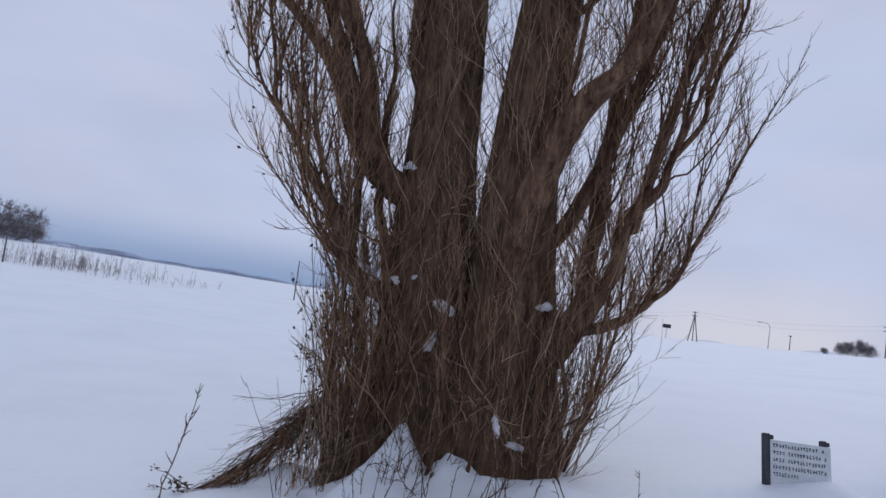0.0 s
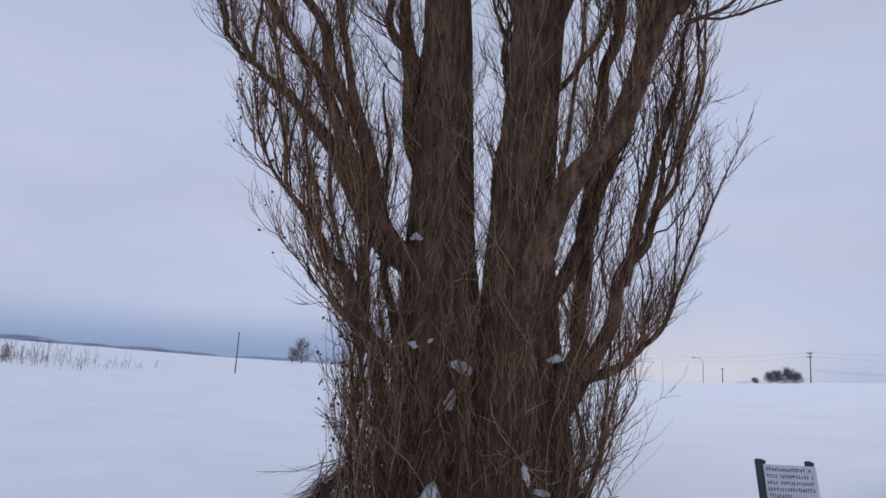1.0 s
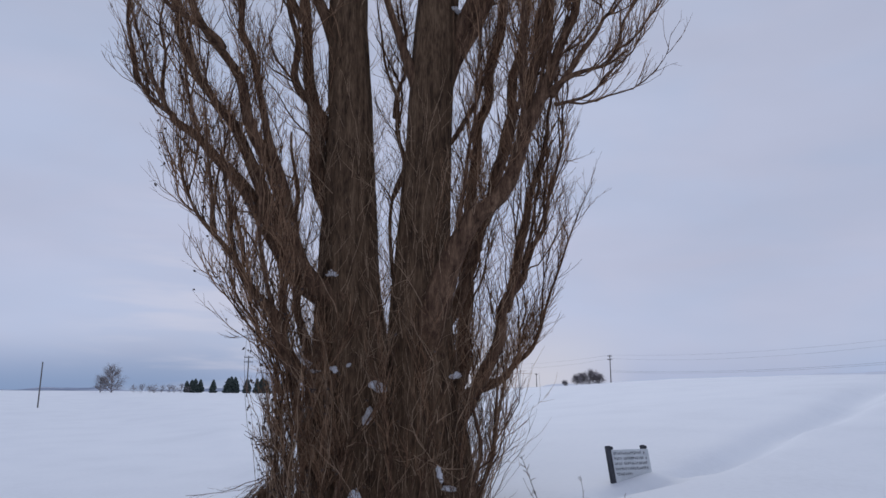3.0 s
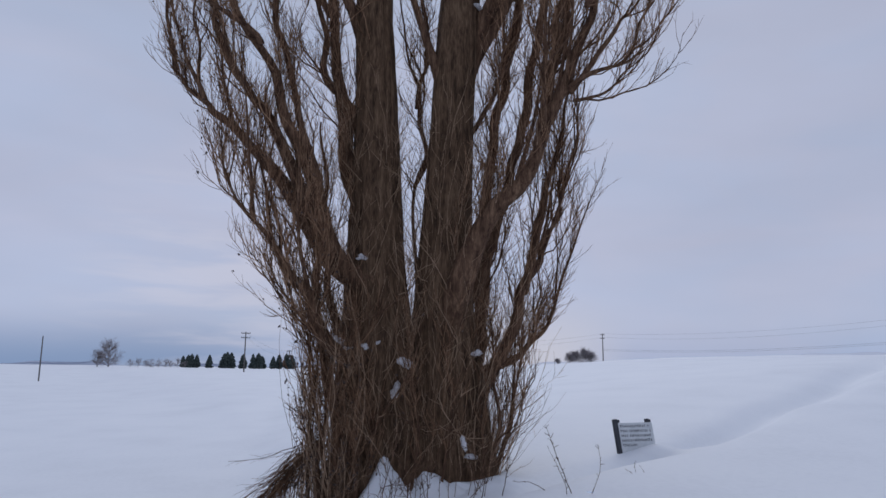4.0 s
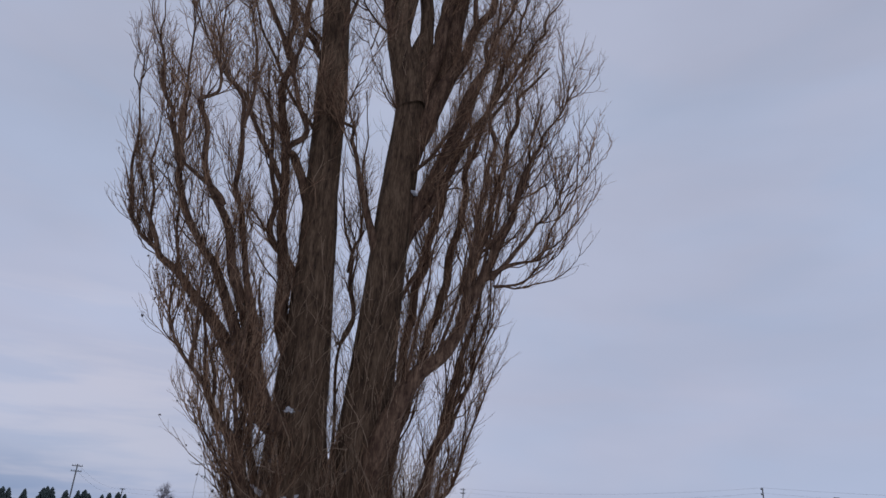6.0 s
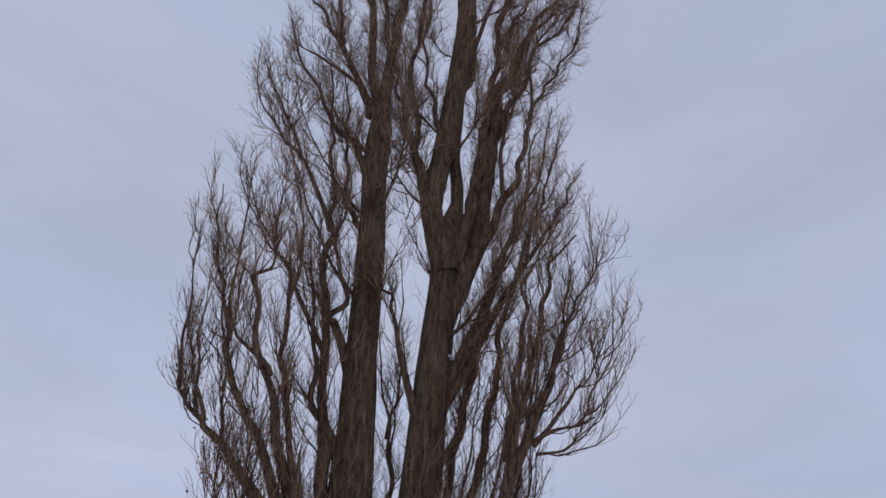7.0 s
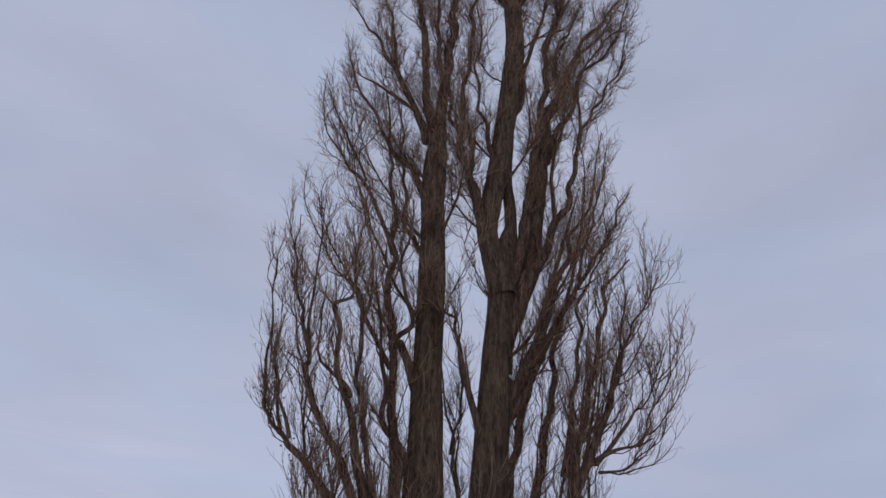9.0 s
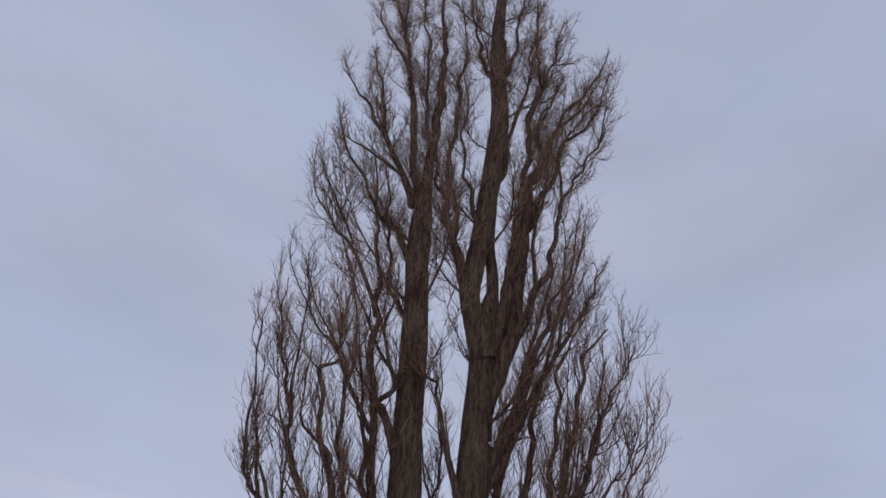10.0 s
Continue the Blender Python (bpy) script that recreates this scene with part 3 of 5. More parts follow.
west_tall = limb_part([(-1.15, 8.12, 3.2, 0.17), (-1.45, 8.05, 3.75, 0.16), (-2.34, 8.32, 5.71, 0.094), (-2.77, 8.28, 6.18, 0.083), (-3.09, 8.21, 6.81, 0.083), (-3.44, 8.14, 7.48, 0.072), (-3.48, 7.97, 7.63, 0.067), (-3.74, 7.88, 8.34, 0.057), (-3.82, 7.72, 8.76, 0.051), (-4.08, 7.63, 9.31, 0.046), (-4.23, 7.49, 9.75, 0.035), (-4.2, 7.3, 10.14, 0.023), (-4.25, 7.13, 10.52, 0.018)], 1.6, reach=0.7, slack=0.1)
limb_part([(-0.95, 8.1, 3.1, 0.18), (-1.3, 8, 3.6, 0.17), (-1.66, 8.25, 4.75, 0.145), (-2, 8.06, 5.61, 0.113), (-2.35, 7.87, 6.46, 0.102), (-2.79, 7.1, 7.12, 0.078), (-3.01, 6.87, 7.78, 0.069), (-3.2, 6.63, 8.24, 0.058), (-3.05, 6.27, 8.39, 0.042), (-3.06, 5.96, 8.87, 0.026), (-3.32, 5.74, 9.43, 0.016)], 1.6, reach=0.75, slack=0.3)
west_stem = limb_part(rooted(stem_a, [(-0.56, 8.54, 3.9, 0.193), (-0.92, 8.67, 4.87, 0.174), (-1.06, 8.72, 6.02, 0.156), (-1.25, 8.8, 7.27, 0.114), (-1.4, 8.86, 8.59, 0.114), (-1.52, 8.91, 9.75, 0.112), (-1.64, 8.95, 11.19, 0.104), (-1.69, 8.97, 12.06, 0.093), (-1.86, 9.04, 13.36, 0.082), (-2.04, 9.1, 14.57, 0.062), (-2.19, 9.16, 16.12, 0.049), (-2.47, 9.26, 17.55, 0.034)]), 1.4, reach=0.9, slack=0.4)
east_fork = limb_part([(0.78, 8.05, 1.9, 0.26)] + [(0.82, 7.64, 2.71, 0.224), (0.93, 7.53, 3.2, 0.225), (1.09, 7.41, 3.54, 0.215), (1.44, 7.22, 4.19, 0.186), (1.78, 7.03, 4.58, 0.156), (2.04, 6.87, 5.19, 0.136), (2.21, 6.75, 5.74, 0.116), (2.46, 6.59, 6.02, 0.09), (2.68, 6.45, 6.21, 0.069), (2.99, 6.27, 6.39, 0.048), (3.31, 6.09, 6.46, 0.032), (3.52, 5.95, 6.6, 0.021)], 1.4, reach=0.65, slack=0.2)
east_back = limb_part([(0.95, 8.55, 0.5, 0.20), (1.3, 8.9, 1.2, 0.18), (1.7, 9.45, 1.9, 0.16), (1.79, 9.48, 2.84, 0.155), (1.82, 9.51, 3.9, 0.16), (1.89, 9.54, 5.2, 0.13), (2.1, 9.58, 6.6, 0.135), (2.38, 9.6, 7.7, 0.14), (2.72, 9.6, 9.46, 0.135), (3.24, 9.6, 11.8, 0.12), (3.85, 9.6, 13.85, 0.095), (4.5, 9.6, 16.2, 0.03)], 1.5)
limb_part([(0.95, 8.35, 2.3, 0.13), (1.5, 8.6, 3.2, 0.12), (2.06, 8.85, 4.8, 0.108), (2.38, 8.85, 6.1, 0.112), (2.63, 8.85, 7.64, 0.117), (2.88, 8.85, 9.17, 0.108), (3.25, 8.85, 10.7, 0.095), (3.68, 8.85, 12.5, 0.07), (4.2, 8.8, 14.4, 0.02)], 1.5)
east_low = limb_part([(1.0, 8.4, 1.0, 0.115), (1.5, 8.42, 1.45, 0.10), (1.96, 8.44, 1.64, 0.085), (2.45, 8.6, 1.87, 0.062), (2.85, 8.76, 2.25, 0.048), (3.1, 8.85, 3.0, 0.038), (3.45, 8.95, 3.9, 0.028), (3.85, 9.05, 4.75, 0.018), (4.3, 9.13, 5.6, 0.006)], 2.6, slack=0.2, reach=0.45)
east_thick = limb_part([(1.2, 8.1, 0.8, 0.13), (1.59, 8.1, 1.45, 0.125), (1.95, 8.02, 2.34, 0.117), (2.26, 7.95, 3.15, 0.1), (2.5, 8.0, 3.8, 0.065), (2.75, 8.1, 4.5, 0.045), (2.95, 8.2, 5.3, 0.03), (3.1, 8.3, 6.2, 0.012)], 1.4, reach=0.7, slack=-0.35)
limb_part([(2.15, 8.0, 2.85, 0.085), (2.39, 7.99, 4.0, 0.083), (2.6, 7.88, 4.83, 0.074), (2.84, 7.76, 5.68, 0.055), (2.96, 7.65, 6.42, 0.035), (3.1, 7.6, 7.4, 0.012)], 1.4, reach=0.7, slack=-0.35)
limb_part([(-0.75, 8.65, 5.8, 0.14), (-1.02, 8.7, 6.3, 0.115), (-1.31, 8.72, 6.68, 0.097), (-1.56, 8.75, 7.6, 0.08), (-1.75, 8.8, 9.2, 0.06), (-2.1, 8.85, 11.0, 0.02)], 1.5)
limb_part([(-1.0, 8.2, 0.3, 0.10), (-1.3, 8.3, 1.9, 0.085), (-1.5, 8.3, 3.2, 0.07), (-1.8, 8.3, 4.6, 0.05), (-2.1, 8.3, 6.0, 0.02)], 1.1, lo=0.4, reach=0.7)
limb_part([(-0.7, 8.6, 0.8, 0.11), (-1.12, 8.7, 2.6, 0.09), (-1.3, 8.75, 4.2, 0.07), (-1.5, 8.8, 6.0, 0.03)], 1.2, lo=0.4, reach=0.7)
# smaller limbs of the west side
limb_part([(-3.46, 8.13, 5.99, 0.05), (-3.59, 8.12, 6.39, 0.045), (-3.87, 8.16, 6.84, 0.03), (-3.97, 8.14, 7.28, 0.022), (-4.23, 8.18, 8.1, 0.011)], 1.5, reach=0.7, slack=0.0)
limb_part([(-2.53, 7.38, 6.76, 0.059), (-2.66, 7.27, 6.94, 0.059), (-3.32, 6.9, 7.25, 0.036), (-3.44, 6.79, 7.99, 0.026), (-3.49, 6.65, 8.65, 0.016)], 1.5, reach=0.7, slack=0.0)
limb_part([(-1.45, 8.1, 4.05, 0.08)] + [(-1.53, 7.98, 4.71, 0.091), (-1.86, 8.02, 5.63, 0.072), (-2.1, 8.02, 6.58, 0.068), (-2.29, 8.01, 7.33, 0.068), (-2.3, 7.78, 7.89, 0.063), (-2.46, 7.77, 8.89, 0.059), (-2.87, 7.83, 9.66, 0.042), (-3.29, 7.9, 10.32, 0.031), (-3.61, 7.94, 11.02, 0.025), (-3.86, 7.95, 11.94, 0.02)], 1.5, reach=0.7, slack=0.0)
limb_part([(-2.44, 7.56, 8.52, 0.052), (-2.32, 7.59, 9.39, 0.042), (-2.38, 7.7, 10.32, 0.037), (-2.64, 7.86, 11.31, 0.033), (-2.88, 8.03, 12.2, 0.02)], 1.4, reach=0.9, slack=0.4)
limb_part([(-1.39, 8.88, 8.19, 0.075), (-1.67, 9.05, 8.75, 0.07), (-2.07, 9.25, 9.48, 0.066), (-2.46, 9.46, 10.41, 0.055), (-2.85, 9.66, 10.91, 0.042), (-3.2, 9.85, 11.43, 0.036), (-3.6, 10.05, 12.15, 0.029), (-4.03, 10.27, 13.31, 0.023), (-4.16, 10.38, 14.37, 0.016)], 1.5, reach=0.7, slack=0.0)
limb_part([(-1.64, 8.97, 11.37, 0.084), (-1.93, 8.79, 11.86, 0.07), (-2.38, 8.67, 12.7, 0.064), (-2.85, 8.56, 13.19, 0.057), (-3.27, 8.43, 13.3, 0.043), (-3.66, 8.29, 13.69, 0.036), (-4.05, 8.15, 14.09, 0.028), (-4.27, 7.94, 14.62, 0.021), (-4.36, 7.7, 15.61, 0.015)], 1.7, reach=0.8, slack=0.0)
limb_part([(-2.8, 8, 12.66, 0.041), (-3.19, 8.03, 13.56, 0.042), (-3.57, 8.06, 14.12, 0.036), (-4, 8.1, 14.91, 0.029), (-4.18, 8.06, 15.43, 0.015)], 1.7, reach=0.8, slack=0.0)
limb_part(rooted(stem_a, [(-0.88, 8.65, 12.66, 0.146), (-1.09, 8.73, 13.41, 0.12), (-1.47, 8.87, 14.29, 0.1), (-1.99, 9.06, 14.72, 0.078), (-2.33, 9.19, 15.51, 0.08), (-2.68, 9.32, 16.4, 0.066), (-3.14, 9.48, 17.2, 0.05), (-3.49, 9.61, 18.2, 0.035), (-3.79, 9.72, 19.26, 0.027)]), 1.7, reach=0.8, slack=0.0)
limb_part([(-1.11, 8.73, 15.28, 0.159), (-1.33, 8.76, 16, 0.129), (-1.65, 8.82, 16.69, 0.107), (-2.24, 8.97, 17.86, 0.094), (-2.7, 9.08, 18.8, 0.07), (-3.14, 9.18, 19.52, 0.062), (-3.6, 9.29, 20.26, 0.045), (-4.08, 9.4, 21.03, 0.028)], 1.4, reach=0.9, slack=0.4)
limb_part([(-1.56, 8.73, 16.34, 0.073), (-1.79, 8.66, 16.33, 0.065), (-2.33, 8.7, 16.66, 0.065), (-2.78, 8.71, 16.93, 0.049), (-3.21, 8.71, 16.97, 0.032), (-3.57, 8.69, 17.13, 0.016)], 1.4, reach=0.9, slack=0.4)
limb_part([(-2.11, 8.92, 17.66, 0.09), (-2.24, 9.12, 18.32, 0.083), (-2.39, 9.32, 19.72, 0.077), (-2.57, 9.53, 21.07, 0.07), (-2.81, 9.76, 22.18, 0.052), (-2.97, 9.97, 23.37, 0.032)], 1.4, reach=0.9, slack=0.4)
limb_part(rooted(stem_a, [(-0.71, 8.59, 10.92, 0.11), (-1.02, 8.91, 11.7, 0.093), (-1.31, 9.21, 12.54, 0.081), (-1.43, 9.46, 13.85, 0.07), (-1.65, 9.73, 15.05, 0.065), (-1.62, 9.93, 16.62, 0.051), (-1.85, 10.21, 18.32, 0.036)]), 1.4, reach=0.9, slack=0.4)
limb_part(rooted(stem_a, [(-0.86, 8.64, 7.88, 0.127), (-1.19, 8.64, 8.68, 0.105), (-1.36, 8.44, 8.69, 0.087), (-1.28, 8.29, 9.2, 0.075), (-1.35, 8.19, 10.02, 0.064), (-1.55, 8.13, 10.87, 0.053), (-1.46, 7.98, 11.45, 0.04), (-1.54, 7.88, 12.4, 0.028)]), 1.4, reach=0.9, slack=0.4)
# the forked top of the west stem
limb_part(rooted(stem_a, [(-0.81, 8.63, 13.44, 0.284), (-0.92, 8.67, 15.2, 0.184), (-1.13, 8.75, 16.34, 0.148), (-1.34, 8.83, 18.36, 0.138), (-1.51, 8.9, 20.05, 0.154), (-1.74, 8.98, 21.57, 0.131), (-1.96, 9.07, 22.88, 0.104), (-2.17, 9.15, 24.28, 0.086), (-2.21, 9.17, 26.23, 0.056), (-2.56, 9.29, 28.76, 0.036)]), 1.4, reach=0.9, slack=0.4)
limb_part(rooted(stem_a, [(-0.73, 8.6, 13.25, 0.268), (-0.79, 8.59, 15.42, 0.236), (-0.81, 8.57, 16.57, 0.209), (-0.75, 8.52, 18.09, 0.2), (-0.7, 8.47, 19.74, 0.181), (-0.66, 8.43, 21.24, 0.159), (-0.74, 8.43, 22.85, 0.134), (-0.97, 8.48, 24.94, 0.109), (-1.03, 8.47, 27.75, 0.07), (-1.12, 8.47, 30.96, 0.037)]), 1.4, reach=0.9, slack=0.4)
limb_part([(-1.69, 8.99, 21.28, 0.08), (-2.03, 8.92, 22.14, 0.071), (-2.38, 8.86, 22.51, 0.061), (-2.79, 8.82, 23.06, 0.041), (-3.44, 8.86, 23.93, 0.026)], 1.4, reach=0.9, slack=0.4)
limb_part([(-1.99, 9.09, 23.24, 0.063), (-2.37, 9.44, 25.31, 0.055), (-2.7, 9.77, 27.18, 0.041), (-3.13, 10.13, 29.67, 0.025)], 1.4, reach=0.9, slack=0.4)
limb_part([(-0.82, 8.47, 17.23, 0.08), (-1.15, 8.42, 19.15, 0.074), (-1.3, 8.3, 20.71, 0.068), (-1.44, 8.18, 22.42, 0.06), (-1.77, 8.13, 23.88, 0.042), (-1.93, 8.02, 25.91, 0.022)], 1.4, reach=0.9, slack=0.4)
# limbs between the two stems
limb_part([(0.35, 8.75, 2.0, 0.05)] + [(0.38, 9.01, 3.19, 0.039), (0.33, 9.06, 4.1, 0.04), (0.32, 9.09, 4.94, 0.038), (0.46, 9.07, 5.63, 0.035), (0.48, 9.09, 6.45, 0.033), (0.38, 9.16, 7.23, 0.03), (0.18, 9.26, 7.82, 0.025), (-0.03, 9.36, 8.35, 0.019)], 1.0, reach=0.5)
limb_part([(0.32, 9.09, 4.94, 0.045)] + [(0.56, 9.15, 5.54, 0.059), (0.42, 9.21, 6.23, 0.048), (0.32, 9.24, 6.83, 0.05), (0.23, 9.27, 7.47, 0.038), (0.1, 9.32, 8.28, 0.033), (-0.01, 9.35, 9.14, 0.02)], 1.4, reach=0.5)
limb_part([(0.36, 9.22, 6.59, 0.043), (0.42, 9.22, 7.17, 0.038), (0.55, 9.19, 7.51, 0.038), (0.52, 9.22, 8.19, 0.039), (0.42, 9.27, 8.91, 0.034), (0.45, 9.27, 9.68, 0.028), (0.44, 9.29, 10.49, 0.021), (0.34, 9.34, 11.34, 0.015)], 1.4, reach=0.5)
limb_part(rooted(stem_b, [(0.67, 8.06, 6.52, 0.135), (0.34, 8.07, 7.68, 0.086), (0.04, 8.07, 8.62, 0.063), (-0.22, 8.05, 9.31, 0.052), (-0.43, 8.02, 9.52, 0.046), (-0.66, 7.99, 9.73, 0.029)]), 1.4, reach=0.9, slack=0.4)
limb_part(rooted(stem_b1, [(0.77, 8.34, 11.91, 0.23), (0.58, 8.37, 12.69, 0.192), (0.36, 8.41, 13.41, 0.166), (0.11, 8.47, 14.26, 0.139), (-0.15, 8.52, 15.06, 0.111), (-0.38, 8.57, 16.01, 0.089), (-0.6, 8.61, 17.27, 0.076), (-0.68, 8.6, 18.77, 0.061), (-0.69, 8.57, 20.43, 0.046), (-0.89, 8.6, 22.21, 0.029)]), 1.4, reach=0.9, slack=0.4)
limb_part(rooted(stem_b1, [(0.47, 8.34, 12.91, 0.104), (0.26, 8.49, 13.93, 0.092), (0.19, 8.58, 15.47, 0.097), (0.03, 8.71, 16.92, 0.093), (0.05, 8.77, 19.3, 0.096), (0.09, 8.82, 21.18, 0.101), (0.19, 8.86, 22.26, 0.094), (0.33, 8.88, 23.75, 0.065), (0.25, 8.98, 25.32, 0.045), (0.09, 9.11, 26.99, 0.035)]), 1.4, reach=0.9, slack=0.4)
limb_part(rooted(stem_b1, [(0.79, 8.33, 15.28, 0.096), (0.52, 8.28, 16.13, 0.074), (0.25, 8.23, 17.28, 0.059), (0.06, 8.15, 18.37, 0.052), (0.19, 7.95, 19.58, 0.035), (-0.11, 7.91, 21.11, 0.028)]), 1.4, reach=0.9, slack=0.4)
# the tops of the east stem and its limbs
limb_part(rooted(stem_b1, [(1.7, 8.23, 12.14, 0.19), (1.86, 8.18, 13.49, 0.168), (1.96, 8.16, 14.31, 0.141), (2.12, 8.11, 15.64, 0.131), (2.28, 8.06, 17.32, 0.129), (2.43, 8.02, 18.94, 0.124), (2.52, 8, 20.56, 0.12), (2.82, 7.9, 21.88, 0.103), (2.91, 7.88, 23.42, 0.086), (2.84, 7.92, 24.87, 0.078), (2.92, 7.9, 26.86, 0.058), (2.93, 7.9, 29.48, 0.037)]), 1.4, reach=0.9, slack=0.4)
limb_part([(2.54, 8.04, 20.31, 0.07), (2.65, 7.93, 21.02, 0.071), (2.88, 7.78, 21.61, 0.061), (3.16, 7.61, 23.07, 0.053), (3.4, 7.46, 23.56, 0.054), (3.4, 7.39, 24.55, 0.044), (3.74, 7.2, 26.05, 0.028)], 1.4, reach=0.9, slack=0.4)
limb_part(rooted(stem_b1, [(1.66, 8.24, 17.69, 0.129), (1.78, 7.99, 19.13, 0.095), (1.96, 7.71, 20.7, 0.079), (2.15, 7.44, 21.75, 0.06), (2.16, 7.22, 22.83, 0.041), (2.27, 6.97, 23.98, 0.032)]), 1.4, reach=0.9, slack=0.4)
limb_part(rooted(stem_b1, [(1.21, 8.4, 22.32, 0.125), (0.91, 8.69, 23.52, 0.086), (0.73, 8.94, 25.19, 0.068), (0.57, 9.18, 27.43, 0.06), (0.34, 9.44, 30.37, 0.038)]), 1.4, reach=0.9, slack=0.4)
limb_part(rooted(stem_b1, [(1.66, 8.24, 22.74, 0.126), (1.96, 8.06, 23.75, 0.086), (2.05, 7.95, 25.14, 0.067), (2.17, 7.83, 26.63, 0.057), (2.37, 7.67, 29.15, 0.036)]), 1.4, reach=0.9, slack=0.4)
limb_part(rooted(stem_b, [(1.97, 8.45, 11.65, 0.292), (2.14, 8.4, 13.15, 0.307), (2.31, 8.35, 14.6, 0.289), (2.44, 8.31, 15.94, 0.268), (2.61, 8.26, 17.41, 0.244), (2.99, 8.14, 18.23, 0.208), (3.15, 8.09, 18.95, 0.184), (3.47, 7.99, 20.07, 0.139), (3.91, 7.85, 21.31, 0.093), (4.39, 7.69, 22.11, 0.084), (4.91, 7.51, 22.98, 0.075), (5.41, 7.35, 24.13, 0.055), (5.8, 7.22, 25.51, 0.034)]), 1.2, reach=0.9, slack=0.4)
limb_part([(3.45, 8.04, 19.9, 0.089), (3.59, 7.8, 20.24, 0.08), (3.89, 7.51, 20.58, 0.07), (4.3, 7.19, 21.13, 0.05), (4.5, 6.93, 21.91, 0.031)], 1.4, reach=0.9, slack=0.4)
limb_part([(3.11, 8.16, 18.57, 0.105), (3.09, 8.32, 20.14, 0.09), (3.34, 8.4, 21.58, 0.073), (3.92, 8.35, 22.84, 0.054), (4.26, 8.39, 24.14, 0.034)], 1.4, reach=0.9, slack=0.4)
limb_part([(2.54, 8.25, 15.48, 0.115), (2.87, 8.03, 16.82, 0.102), (3.25, 7.79, 17.52, 0.092), (3.61, 7.56, 19.14, 0.067), (3.86, 7.37, 19.59, 0.058), (4.3, 7.11, 20.2, 0.049), (4.62, 6.89, 20.84, 0.04), (4.83, 6.71, 21.85, 0.031), (5.08, 6.52, 22.76, 0.021)], 1.4, reach=0.9, slack=0.4)
limb_part(rooted(stem_b, [(1.48, 8.2, 9.89, 0.229), (1.85, 8.07, 11.05, 0.197), (2.25, 7.93, 12.04, 0.145), (2.53, 7.83, 12.89, 0.127), (2.79, 7.74, 13.69, 0.107), (3, 7.67, 14.74, 0.095), (3.29, 7.56, 15.98, 0.082), (3.53, 7.48, 16.83, 0.067), (3.94, 7.34, 17.74, 0.061), (4.35, 7.19, 18.69, 0.053), (4.76, 7.05, 19.7, 0.046), (4.99, 6.97, 21.03, 0.033), (5.13, 6.92, 21.97, 0.019)]), 1.4, reach=0.9, slack=0.4)
limb_part([(3.22, 7.59, 15.75, 0.074), (3.31, 7.47, 16.36, 0.066), (3.29, 7.38, 17.11, 0.051), (3.23, 7.31, 18, 0.052), (3.43, 7.15, 18.85, 0.044), (3.75, 6.94, 19.6, 0.045), (3.98, 6.77, 20.08, 0.036), (4.3, 6.56, 20.44, 0.027), (4.6, 6.37, 20.51, 0.018)], 1.4, reach=0.9, slack=0.4)
limb_part([(2.53, 7.83, 12.89, 0.075), (2.5, 7.97, 14.16, 0.07), (2.67, 8.04, 15.57, 0.066), (3.07, 8.03, 17.14, 0.06), (3.24, 8.09, 18.56, 0.045), (3.5, 8.13, 20.12, 0.028)], 1.4, reach=0.9, slack=0.4)
limb_part(rooted(stem_b, [(1.29, 8.21, 7.45, 0.221), (1.43, 8.09, 7.96, 0.187), (1.65, 7.94, 8.49, 0.165), (1.95, 7.77, 9.34, 0.144), (2.23, 7.59, 10.24, 0.121), (2.46, 7.44, 11.03, 0.096), (2.64, 7.31, 11.67, 0.084), (2.73, 7.2, 12.25, 0.064), (2.94, 7.06, 12.86, 0.051), (3.15, 6.91, 13.78, 0.045), (3.3, 6.79, 14.76, 0.031), (3.45, 6.66, 15.68, 0.024)]), 1.4, reach=0.9, slack=0.4)
limb_part(rooted(stem_b, [(1.83, 8.08, 8.31, 0.114), (2.22, 8.02, 9.23, 0.106), (2.84, 7.87, 10.56, 0.083), (3.3, 7.79, 11.48, 0.072), (3.71, 7.72, 12.28, 0.059), (4.08, 7.67, 13.11, 0.046), (4.45, 7.62, 13.79, 0.039), (4.87, 7.54, 14.61, 0.024)]), 1.4, reach=0.9, slack=0.4)
limb_part([(3.15, 7.83, 11.12, 0.057), (3.35, 7.93, 12.11, 0.052), (3.73, 7.96, 13.2, 0.046), (4.01, 8.04, 14.36, 0.04), (4.38, 8.07, 15.61, 0.034), (4.7, 8.13, 16.97, 0.022)], 1.4, reach=0.9, slack=0.4)
limb_part([(2.47, 7.74, 6.08, 0.093), (2.68, 7.72, 7.18, 0.085), (2.84, 7.71, 8.12, 0.063), (2.91, 7.73, 9.42, 0.06), (3.06, 7.72, 10.38, 0.055), (3.38, 7.66, 11.26, 0.043), (3.77, 7.56, 12.02, 0.037), (4.12, 7.49, 12.81, 0.023)], 1.4, reach=0.9, slack=0.4)
limb_part([(2.06, 6.91, 5.2, 0.116), (2.16, 6.88, 5.65, 0.106), (2.31, 6.83, 6.35, 0.097), (2.5, 6.77, 7.07, 0.088), (2.7, 6.7, 7.81, 0.078), (2.85, 6.65, 8.83, 0.068), (2.96, 6.61, 9.61, 0.063), (2.98, 6.61, 9.92, 0.064), (3.09, 6.57, 10.39, 0.059), (3.36, 6.48, 10.81, 0.046), (3.71, 6.36, 11.24, 0.034)], 1.6, reach=0.85, slack=0.45)
